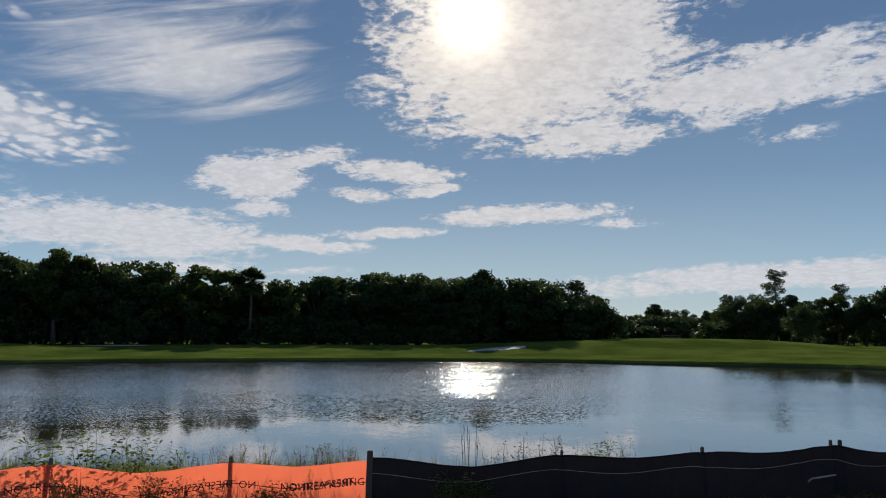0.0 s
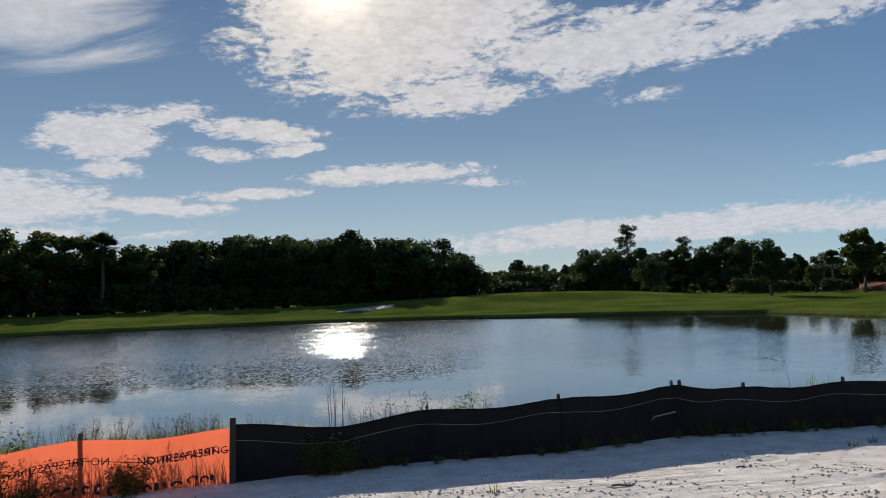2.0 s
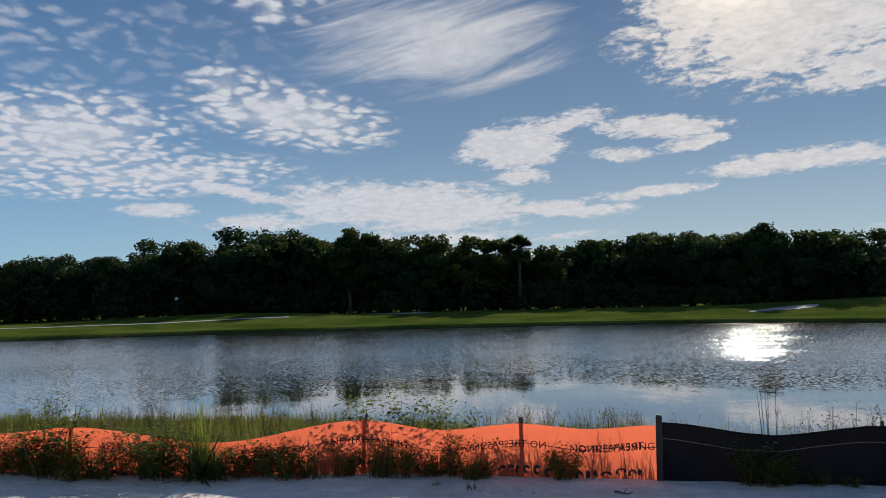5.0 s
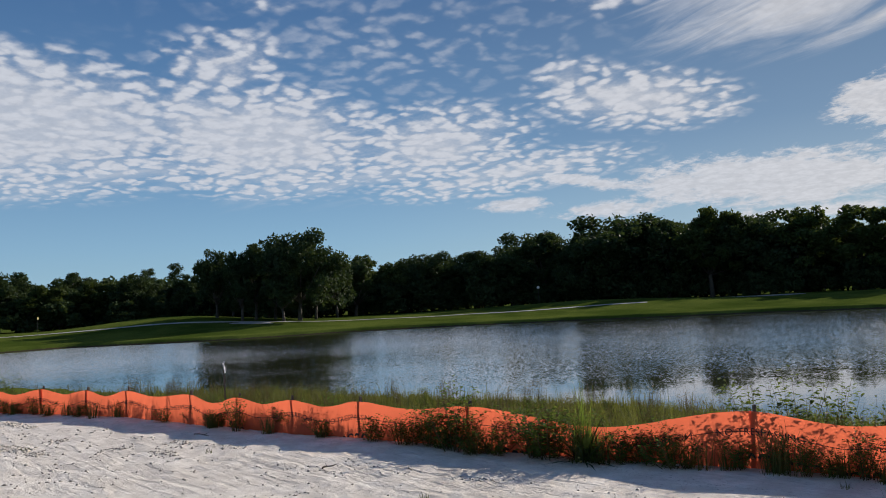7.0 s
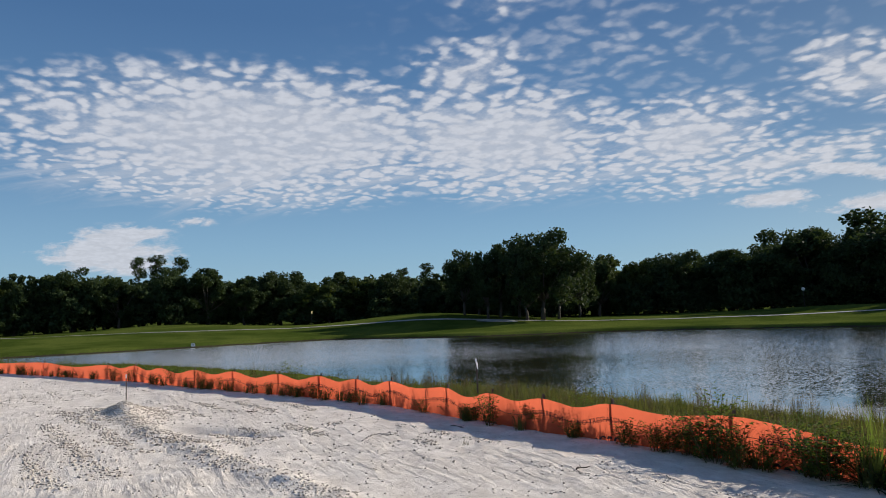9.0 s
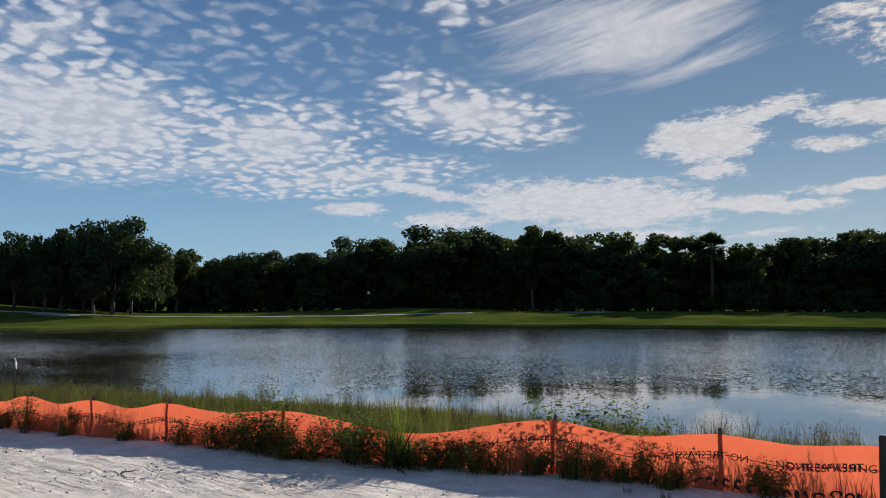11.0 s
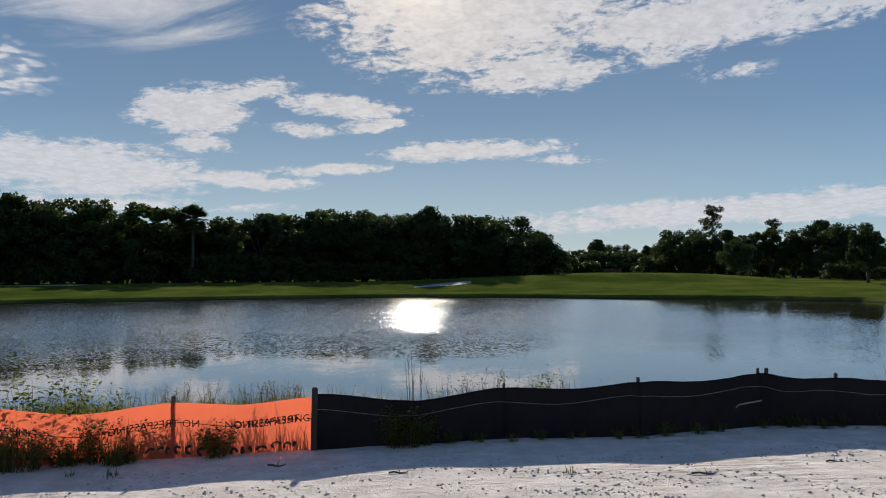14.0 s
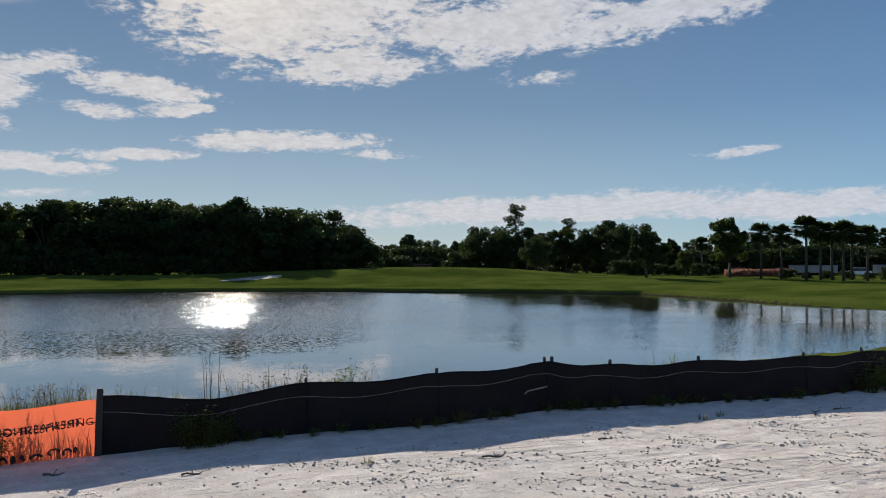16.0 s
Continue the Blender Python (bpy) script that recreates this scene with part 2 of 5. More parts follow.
def ground_material():
    m, n, out = material("sand_and_grass")
    at = n.add("ShaderNodeTexCoord").outputs["Object"]
    lawn = n.add("ShaderNodeAttribute", attribute_name="lawn").outputs["Fac"]
    mud = n.add("ShaderNodeAttribute", attribute_name="mud").outputs["Fac"]
    big, mid, grit = n.noise(at, 0.35, 4), n.noise(at, 3.0, 5, 0.65), n.noise(at, 45.0, 4, 0.7)
    sand = n.mix(n.step(mid, 0.35, 0.7), (0.64, 0.57, 0.50), (0.80, 0.73, 0.655))
    sand = n.mix(n.math("MULTIPLY", n.step(grit, 0.56, 0.72), 0.55), sand, (0.27, 0.22, 0.18))
    crumb = n.noise(at, 17.0, 5, 0.75)
    sand = n.mix(n.math("MULTIPLY", n.math("MULTIPLY", n.step(crumb, 0.55, 0.66), n.step(n.noise(n.vec("MULTIPLY", at, (0.5, 1.6, 1)), 1.1, 4, 0.6), 0.42, 0.62)), 0.75), sand, (0.16, 0.13, 0.11))
    sand = n.mix(n.math("MULTIPLY", n.step(big, 0.5, 0.72), 0.35), sand, (0.42, 0.36, 0.31))
    turf = n.noise(at, 0.12, 4, 0.6)
    blade = n.noise(n.vec("MULTIPLY", at, (1, 1, 3)), 6.0, 5, 0.7)
    grass = n.mix(n.step(turf, 0.35, 0.65), (0.046, 0.069, 0.012), (0.098, 0.121, 0.024))
    grass = n.mix(n.math("MULTIPLY", n.step(blade, 0.42, 0.7), 0.6), grass, (0.027, 0.039, 0.007))
    edge = n.step(n.math("ADD", lawn, n.math("MULTIPLY_ADD", mid, 0.8, -0.4)), 0.4, 0.6)
    color = n.mix(edge, sand, grass)
    color = n.mix(n.step(n.math("ADD", mud, n.math("MULTIPLY_ADD", blade, 0.9, -0.45)), 0.4, 0.6), color, (0.045, 0.036, 0.026))
    bsdf = n.add("ShaderNodeBsdfPrincipled")
    n.put(bsdf.inputs["Base Color"], color)
    bsdf.inputs["Roughness"].default_value = 0.95
    bsdf.inputs["Specular IOR Level"].default_value = 0.0
    ruts = n.noise(n.vec("MULTIPLY", at, (1.1, 6.5, 0.0)), 1.0, 3, 0.55, 0.4)      # raked by wheels along the fence
    first = n.bump(n.math("MULTIPLY", ruts, n.step(big, 0.35, 0.6)), 0.7, 0.09, n.bump(mid, 0.35, 0.05))
    n.put(bsdf.inputs["Normal"], n.bump(n.math("ADD", grit, n.math("MULTIPLY", crumb, 1.5)), 0.8, 0.018, first))
    n.tree.links.new(bsdf.outputs[0], out.inputs[0])
    return m


def water_material():
    m, n, out = material("pond_water")
    at = n.add("ShaderNodeTexCoord").outputs["Object"]
    # distance from the camera's place; ripples and roughness are set to fit its view
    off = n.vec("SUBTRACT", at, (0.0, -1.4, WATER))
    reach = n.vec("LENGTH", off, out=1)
    gust = n.noise(at, 0.045, 3, 0.5)
    west = n.step(n.math("MULTIPLY", n.split(at)[0], -1.0), 20.0, 38.0)   # the sheltered western arm
    far_water = n.step(n.math("ADD", reach, n.math("ADD", n.math("MULTIPLY", west, -11.0), n.math("MULTIPLY_ADD", gust, 14.0, -7.0))), 24.0, 42.0)
    lee = n.step(n.math("ADD", n.split(at)[0], n.math("MULTIPLY_ADD", gust, 16.0, -8.0)), 15.0, 31.0)   # the calm eastern end
    far_water = n.math("MULTIPLY", far_water, n.math("MULTIPLY_ADD", lee, -0.9, 1.0))
    half = (0.5, 0.5, 0.5)
    wave = n.vec("SUBTRACT", n.noise(at, 10.0, 3, 0.62, 0.3, color=True), half)
    long_wave = n.vec("SUBTRACT", n.noise(at, 0.8, 3, 0.55, 0.3, color=True), half)
    patch = n.step(n.noise(n.vec("MULTIPLY", at, (0.22, 0.4, 1)), 1.0, 3, 0.6), 0.36, 0.62)
    lift = n.math("MULTIPLY_ADD", n.math("MULTIPLY", n.math("SQRT", far_water), n.math("MULTIPLY_ADD", patch, 0.5, 0.6)), 0.44, 0.022)
    eye_lean = n.math("DIVIDE", n.math("MULTIPLY_ADD", far_water, -0.033, -0.009), n.math("MAXIMUM", reach, 1.0))   # faces lean towards the camera's place, so reflections fit its view
    eye_drift = n.vec("MULTIPLY", off, n.join(eye_lean, eye_lean, 0.0))
    tilt = n.vec("ADD", n.vec("MULTIPLY", wave, n.join(lift, lift, 0.0)), n.vec("MULTIPLY", long_wave, (0.014, 0.014, 0.0)))
    normal = n.vec("NORMALIZE", n.vec("ADD", n.vec("ADD", tilt, eye_drift), (0, 0, 1)))
    deep = n.add("ShaderNodeBsdfDiffuse")
    deep.inputs[0].default_value = (0.035, 0.036, 0.022, 1)
    sheen = n.add("ShaderNodeBsdfGlossy", distribution="BECKMANN")
    sheen.inputs[0].default_value = (1, 1, 1, 1)
    n.put(sheen.inputs["Roughness"], n.math("MULTIPLY_ADD", far_water, 0.14, 0.06))
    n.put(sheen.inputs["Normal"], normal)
    gloss = n.add("ShaderNodeFresnel")
    gloss.inputs[0].default_value = 3.2
    both = n.add("ShaderNodeMixShader")
    n.put(both.inputs[0], n.math("MULTIPLY_ADD", gloss.outputs[0], 0.7, 0.3))
    n.tree.links.new(deep.outputs[0], both.inputs[1])
    n.tree.links.new(sheen.outputs[0], both.inputs[2])
    n.tree.links.new(both.outputs[0], out.inputs[0])
    return m


def woven(name, low, high, through, behind):
    """A woven plastic sheet: warp and weft, stains, and light that comes through."""
    m, n, out = material(name)
    at = n.add("ShaderNodeTexCoord").outputs["Object"]
    x, y, z = n.split(at)
    weave = n.math("MULTIPLY", n.math("SINE", n.math("MULTIPLY", z, 900.0)), n.math("SINE", n.math("MULTIPLY", x, 900.0)))
    stain, small = n.noise(at, 1.6, 4, 0.6), n.noise(n.vec("MULTIPLY", at, (1, 1, 0.3)), 14.0, 5, 0.65)
    color = n.mix(n.step(n.math("ADD", n.math("MULTIPLY", stain, 0.6), n.math("MULTIPLY", small, 0.4)), 0.35, 0.65), low, high)
    bsdf = n.add("ShaderNodeBsdfPrincipled")
    n.put(bsdf.inputs["Base Color"], color)
    bsdf.inputs["Roughness"].default_value = 0.75
    bsdf.inputs["Specular IOR Level"].default_value = 0.12
    n.put(bsdf.inputs["Normal"], n.bump(n.math("ADD", n.math("MULTIPLY", weave, 0.15), small), 0.3, 0.01))
    thin = n.add("ShaderNodeBsdfTranslucent")
    n.put(thin.inputs[0], n.mix(small, behind, tuple(v * 0.85 for v in behind)))
    both = n.add("ShaderNodeMixShader")
    both.inputs[0].default_value = through
    n.tree.links.new(bsdf.outputs[0], both.inputs[1])
    n.tree.links.new(thin.outputs[0], both.inputs[2])
    n.tree.links.new(both.outputs[0], out.inputs[0])
    return m


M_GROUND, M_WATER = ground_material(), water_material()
M_ORANGE = woven("orange_mesh", (0.68, 0.128, 0.06), (0.80, 0.165, 0.08), 0.54, (0.80, 0.168, 0.082))
M_BLACK = woven("black_silt_cloth", (0.007, 0.008, 0.011), (0.013, 0.013, 0.016), 0.03, (0.03, 0.018, 0.012))
M_STAKE = plain("weathered_stake", (0.05, 0.035, 0.025), (0.11, 0.08, 0.06), 12, 0.85, stretch=(1, 1, 0.15))
M_DARK_STAKE = plain("dark_stake", (0.02, 0.017, 0.015), (0.045, 0.036, 0.03), 12, 0.8, stretch=(1, 1, 0.15))
M_CORD = plain("pale_cord", (0.19, 0.165, 0.15), (0.31, 0.27, 0.25), 30, 0.8)
M_PRINT = plain("black_print", (0.012, 0.008, 0.008), (0.03, 0.014, 0.012), 20, 0.7)
M_BARK = plain("grey_bark", (0.045, 0.036, 0.028), (0.10, 0.085, 0.068), 3, 0.9, relief=0.8, distance=0.03, stretch=(1, 1, 0.3))
M_OAK = leafy("oak_leaves", (0.020, 0.033, 0.014), (0.054, 0.080, 0.032), 0.26)
M_OAK_LIGHT = leafy("light_leaves", (0.028, 0.042, 0.013), (0.072, 0.098, 0.030), 0.32)
M_PINE = leafy("pine_needles", (0.016, 0.028, 0.009), (0.045, 0.070, 0.018), 0.2)
M_PALM = leafy("palm_fronds", (0.018, 0.028, 0.010), (0.05, 0.072, 0.022), 0.25, 0.6, 0.12)
M_WEED = leafy("weed_leaves", (0.036, 0.060, 0.015), (0.125, 0.175, 0.040), 0.5)
M_DRY = leafy("dry_stems", (0.07, 0.055, 0.028), (0.16, 0.125, 0.06), 0.25, 0.8, 0.1)
M_BLADE = leafy("grass_blades", (0.042, 0.058, 0.016), (0.125, 0.130, 0.048), 0.45)
# greyer than white sand: the shade over the bunkers is put into the colour
M_BUNKER = plain("bunker_sand", (0.20, 0.195, 0.18), (0.31, 0.30, 0.275), 1.5, 0.95)
M_PATH = plain("concrete_path", (0.26, 0.25, 0.22), (0.36, 0.34, 0.31), 0.8, 0.9)
M_CLOD = plain("sand_clods", (0.34, 0.295, 0.25), (0.60, 0.54, 0.47), 6, 0.95)
M_TWIG = plain("dry_twig", (0.06, 0.045, 0.035), (0.14, 0.11, 0.085), 20, 0.9)
M_WHITE = plain("white_paint", (0.66, 0.66, 0.64), (0.80, 0.80, 0.78), 6, 0.6)
M_RAIL = plain("red_brown_wood", (0.10, 0.045, 0.035), (0.18, 0.08, 0.06), 6, 0.8)
M_TRAILER = plain("grey_white_metal", (0.22, 0.225, 0.23), (0.32, 0.325, 0.33), 1.0, 0.6)
M_MUHLY = leafy("pink_plumes", (0.20, 0.10, 0.095), (0.34, 0.19, 0.18), 0.35, 0.8, 0.1)
M_CAR_RED = plain("red_car_paint", (0.42, 0.03, 0.03), (0.46, 0.04, 0.035), 3, 0.3, relief=0.0)
M_CAR_WHITE = plain("white_car_paint", (0.70, 0.70, 0.70), (0.76, 0.76, 0.76), 3, 0.3, relief=0.0)
M_GLASS = plain("dark_glass", (0.01, 0.012, 0.014), (0.02, 0.022, 0.025), 3, 0.1, relief=0.0)
M_RUBBER = plain("black_rubber", (0.015, 0.015, 0.015), (0.03, 0.03, 0.03), 10, 0.8)
M_RED_FLAG = leafy("flag_cloth", (0.70, 0.62, 0.40), (0.80, 0.74, 0.50), 0.4)


# ---- building helpers ----
def mesh_of(name, verts, faces, mat, smooth=False):
    me = bpy.data.meshes.new(name)
    verts, n = np.asarray(verts, float), len(faces)
    if isinstance(faces, np.ndarray):
        k = faces.shape[1]
        me.vertices.add(len(verts))
        me.vertices.foreach_set("co", verts.ravel())
        me.loops.add(faces.size)
        me.loops.foreach_set("vertex_index", faces.ravel().astype(np.int32))
        me.polygons.add(n)
        me.polygons.foreach_set("loop_start", np.arange(0, n * k, k, dtype=np.int32))
        me.update(calc_edges=True)
    else:
        me.from_pydata(verts.tolist(), [], faces)
        me.update()
    me.materials.append(mat)
    if smooth:
        me.polygons.foreach_set("use_smooth", [True] * len(me.polygons))
    return me


def part(name, me, parent=None, label="", at=None):
    ob = new(name, me)
    ob.parent = parent
    if at is not None:
        ob.matrix_basis = at
    return tagged(ob, label)


def thing(name, label, category, group="", kind="", at=None):
    ob = new(name)
    ob.empty_display_size = 0.1
    if at is not None:
        ob.matrix_basis = at
    return tagged(ob, label, category, group, kind)


class Bits:
    """Verts and faces gathered for one mesh."""

    def __init__(self):
        self.v, self.f = [], []

    def add(self, verts, faces):
        k = len(self.v)
        self.v += [tuple(p) for p in verts]
        self.f += [tuple(i + k for i in f) for f in faces]

    def box(self, lo, hi, taper=1.0):
        (a, b, c), (d, e, g) = lo, hi
        mx, my = (a + d) / 2, (b + e) / 2
        top = [(mx + (x - mx) * taper, my + (y - my) * taper, g) for x, y in ((a, b), (d, b), (d, e), (a, e))]
        self.add([(a, b, c), (d, b, c), (d, e, c), (a, e, c)] + top, [(3, 2, 1, 0), (4, 5, 6, 7), (0, 1, 5, 4), (1, 2, 6, 5), (2, 3, 7, 6), (3, 0, 4, 7)])

    def tube(self, points, radii, sides=6):
        points = [Vector(p) for p in points]
        rings = []
        for i, p in enumerate(points):
            d = (points[min(i + 1, len(points) - 1)] - points[max(i - 1, 0)]).normalized()
            u = d.orthogonal().normalized()
            w = d.cross(u)
            rings += [p + radii[i] * (math.cos(a) * u + math.sin(a) * w) for a in (2 * math.pi * k / sides for k in range(sides))]
        faces = [(i * sides + k, i * sides + (k + 1) % sides, (i + 1) * sides + (k + 1) % sides, (i + 1) * sides + k) for i in range(len(points) - 1) for k in range(sides)]
        faces += [tuple(range(sides))[::-1], tuple((len(points) - 1) * sides + k for k in range(sides))]
        self.add(rings, faces)

    def mesh(self, name, mat, smooth=False):
        return mesh_of(name, self.v, self.f, mat, smooth)


def value_noise(x, y, seed=0):
    """Smooth noise from 0 to 1 on a unit lattice."""
    xi, yi = np.floor(x).astype(np.int64), np.floor(y).astype(np.int64)
    u, v = x - xi, y - yi
    u, v = u * u * (3 - 2 * u), v * v * (3 - 2 * v)

    def at(a, b):
        h = (a * 374761393 + b * 668265263 + seed * 974711) & 0x7FFFFFFF
        h = ((h ^ (h >> 13)) * 1274126177) & 0x7FFFFFFF
        return ((h ^ (h >> 16)) & 0xFFFF) / 65535.0

    return (at(xi, yi) * (1 - u) + at(xi + 1, yi) * u) * (1 - v) + (at(xi, yi + 1) * (1 - u) + at(xi + 1, yi + 1) * u) * v


def smooth(x):
    x = np.clip(x, 0, 1)
    return x * x * (3 - 2 * x)


# ---- the lie of the land ----
EYE = np.array((0.0, -1.4))
# fence posts from left to right: x, y, height above the ground
ORANGE_POSTS = [(-45, -8, 0.61), (-36, -3.5, 0.61), (-31, -1.1, 0.61), (-29.2, -.25, 0.63), (-27.1, .45, 0.61), (-25.0, 1.3, 0.61), (-23.0, 2.15, 0.63), (-20.8, 3.0, 0.63), (-19.2, 3.7, 0.63),
                (-17.7, 4.2, 0.62), (-16.5, 4.6, 0.63), (-14.2, 4.95, 0.63), (-12.8, 5.2, 0.62), (-11.3, 5.4, 0.64), (-9.95, 5.78, 0.65), (-8.03, 6.3, 0.67), (-4.35, 7.45, 0.75), (-2.33, 7.76, 0.72), (-.7, 7.97, 0.72)]
BLACK_POSTS = [(-.7, 7.97, .72), (1.74, 8.3, .70), (3.55, 8.25, .75), (5.45, 8.66, .78), (6.5, 8.55, .71), (8.14, 8.48, .71), (10.2, 8.3, .72), (11.75, 8.5, .72), (14.2, 8.9, .72), (17.5, 9.6, .72), (21.5, 10.3, .72), (27, 11.5, .72)]
FX = np.array([p[0] for p in ORANGE_POSTS + BLACK_POSTS[1:]])
FY = np.array([p[1] for p in ORANGE_POSTS + BLACK_POSTS[1:]])
NEAR_SHORE = [(-66, -30), (-60, -12), (-55.8, .9), (-42.2, 6.7), (-27.6, 10.1), (-20.3, 13.0), (-14.2, 14.0), (-10.4, 14.8), (-6.3, 14.6), (-4.8, 14.5), (1, 14.6), (7, 15.3), (15, 16.5), (25, 18.5), (36, 21.5), (43, 27)]
FAR_SHORE = [(44.6, 35), (44.2, 41), (45, 49), (45.2, 63), (39, 68), (27.5, 74), (14, 80), (2, 82.5), (-12, 80.5), (-21, 77.5), (-31, 74), (-40, 68.5), (-48, 64), (-55, 59.5), (-62.5, 53), (-67, 46.5), (-70.5, 36), (-77, 30), (-84.5, 23.5), (-83.5, 14.8), (-79, -1), (-77, -18), (-72, -34)]
POND = np.array(NEAR_SHORE + FAR_SHORE, float)


def pond_distance(x, y):
    """Metres to the shore; minus in the pond."""
    best = np.full(x.shape, 1e9)
    inside = np.zeros(x.shape, bool)
    for (ax, ay), (bx, by) in zip(POND, np.roll(POND, -1, 0)):
        dx, dy = bx - ax, by - ay
        t = np.clip(((x - ax) * dx + (y - ay) * dy) / (dx * dx + dy * dy), 0, 1)
        best = np.minimum(best, np.hypot(x - ax - t * dx, y - ay - t * dy))
        cross = ((ay > y) != (by > y)) & (x < ax + (y - ay) / (dy if dy else 1e-9) * dx)
        inside ^= cross
    wobble = 0.5 * (value_noise(x * 0.35, y * 0.35, 3) - 0.5) + 0.2 * (value_noise(x * 1.4, y * 1.4, 4) - 0.5)
    return np.where(inside, -best, best) + wobble


def fence_y(x):
    return np.interp(x, FX, FY)


HILLS = [(34, 108, 24, 12, 1.45), (52, 112, 12, 9, 0.5), (-104, 44, 16, 12, 1.5), (-62, 88, 20, 10, 0.75), (-20, 110, 30, 10, 0.25), (-140, 10, 30, 14, 1.0), (95, 90, 40, 20, 0.3)]


RIDGE = [(-18.0, -1.0), (-14.6, -0.6), (-13.2, -0.25), (-11.2, 0.05), (-9.8, 0.5), (-7.5, 1.0)]


def ridge_near(x, y, width):
    """1 on the pushed-up line of sand beside the wheel track, falling to 0 off it."""
    off = np.full(x.shape, 1e9)
    for (ax, ay), (bx, by) in zip(RIDGE, RIDGE[1:]):
        dx, dy = bx - ax, by - ay
        t = np.clip(((x - ax) * dx + (y - ay) * dy) / (dx * dx + dy * dy), 0, 1)
        off = np.minimum(off, np.hypot(x - ax - t * dx, y - ay - t * dy))
    return np.exp(-(off / width) ** 2)


def ground_z(x, y):
    """Height of the ground, whether it is lawn (0..1), and whether it is bare mud."""
    x, y = np.asarray(x, float), np.asarray(y, float)
    sd = pond_distance(x, y)
    d = fence_y(x) - y                      # metres on the camera's side of the fence
    r = np.hypot(x - EYE[0], y - EYE[1])
    sand = 0.045 * 7 * smooth(d / 9.0) + 0.018 * (value_noise(x * 0.8, y * 0.8, 7) - 0.5) + 0.010 * (value_noise(x * 3, y * 3, 8) - 0.5)
    rough = smooth((value_noise(x * 0.45 + 3, y * 0.45, 9) - 0.42) / 0.3)
    sand += rough * (0.03 * (value_noise(x * 6, y * 6, 10) - 0.5) + 0.02 * (value_noise(x * 14, y * 14, 11) - 0.5))
    rut = np.sin((y + 0.28 * x + 0.25 * value_noise(x * 0.3, y * 0.3, 12)) * 5.2)
    sand += 0.012 * 0.5 * rut * smooth((d - 1.3) / 1.0)
    heap = np.exp(-(((x + 18.0) / 1.2) ** 2 + ((y + 1.0) / 0.7) ** 2))
    sand += 0.2 * heap * (0.6 + 0.8 * value_noise(x * 3, y * 3, 13))
    sand += 0.07 * ridge_near(x, y, 0.28) * (0.5 + value_noise(x * 4, y * 4, 16))
    pit = np.exp(-(((x + 14.7 - 0.9 * (y - 0.4)) / 0.35) ** 2 + ((y - 0.4) / 0.75) ** 2))
    sand -= 0.16 * smooth(pit * 1.6)
    sill = 0.09 * smooth((-x - 6) / 4)       # ground raised along the western fence, to fit its foot in the camera's view
    sand += sill * (1 - smooth((d - 0.6) / 4.0))
    e = np.maximum(-d, 0)
    bank = WATER * (e / (e + np.maximum(sd, 0) + 0.01)) ** 1.25 + 0.06 * (value_noise(x * 1.2, y * 1.2, 14) - 0.5) * smooth(e / 1.0)
    near = np.where(d > 0, sand, bank + sill * (1 - smooth(e / 2.5)))
    hills = sum(h * np.exp(-((x - hx) / sx) ** 2 - ((y - hy) / sy) ** 2) for hx, hy, sx, sy, h in HILLS)
    far = WATER + 0.42 * smooth(sd / 0.7) + 0.75 * smooth((sd - 1) / 24) + hills * smooth(sd / 16) + 0.12 * (value_noise(x * 0.12, y * 0.12, 15) - 0.5) * smooth(sd / 8)
    w = smooth((r - 56) / 10)
    z = near * (1 - w) + far * w
    z = np.where(sd < 0, WATER + np.maximum(sd * 0.3, -1.6), z)
    lawn = np.where(w > 0.5, 1.0, smooth((0.25 - d) / 0.5))
    mud = np.where(w > 0.5, smooth((0.5 - sd) / 0.4) * 0.75, smooth((0.25 - sd) / 0.3))
    return z, lawn, mud


def ground_at(x, y):
    return float(ground_z(np.array([x]), np.array([y]))[0][0])


def build_ground():
    turn = np.radians(np.concatenate([np.arange(-56, 97, 0.3), np.arange(97.5, 304, 4.0)]))
    far_rings = 185 * 1.13 ** np.arange(26)
    rings = np.concatenate([[0.01], np.arange(0.4, 2.4, 0.25), np.arange(2.4, 12, 0.06), np.arange(12, 22, 0.22), np.arange(22, 56, 1.5), np.arange(56, 72, 0.8), np.arange(72, 94, 0.3), np.arange(94, 130, 1.5), np.arange(130, 185, 4.0), far_rings])
    a, r = np.meshgrid(turn, rings)
    x, y = EYE[0] - np.sin(a) * r, EYE[1] + np.cos(a) * r
    z, lawn, mud = ground_z(x, y)
    n, m = a.shape
    i, j = np.meshgrid(np.arange(n - 1), np.arange(m), indexing="ij")
    k = (j + 1) % m
    quads = np.stack([i * m + j, i * m + k, (i + 1) * m + k, (i + 1) * m + j], -1).reshape(-1, 4)[:, ::-1]
    verts = np.stack([x, y, z], -1).reshape(-1, 3)
    centre = len(verts)
    verts = np.vstack([verts, [EYE[0], EYE[1], z[0].mean()]])
    me = mesh_of("ground", verts, np.ascontiguousarray(quads), M_GROUND, True)
    for name, values in (("lawn", lawn), ("mud", mud)):
        me.attributes.new(name, "FLOAT", "POINT").data.foreach_set("value", np.append(values.ravel(), 0.0).astype(np.float32))
    tagged(new("ground", me), "pale sandy track and mown green golf lawn", "ground", kind="structure")


build_ground()
shallow = Bits()
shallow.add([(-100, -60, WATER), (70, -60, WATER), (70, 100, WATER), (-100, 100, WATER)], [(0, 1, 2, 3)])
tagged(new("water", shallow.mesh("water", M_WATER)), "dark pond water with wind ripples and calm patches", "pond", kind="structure")


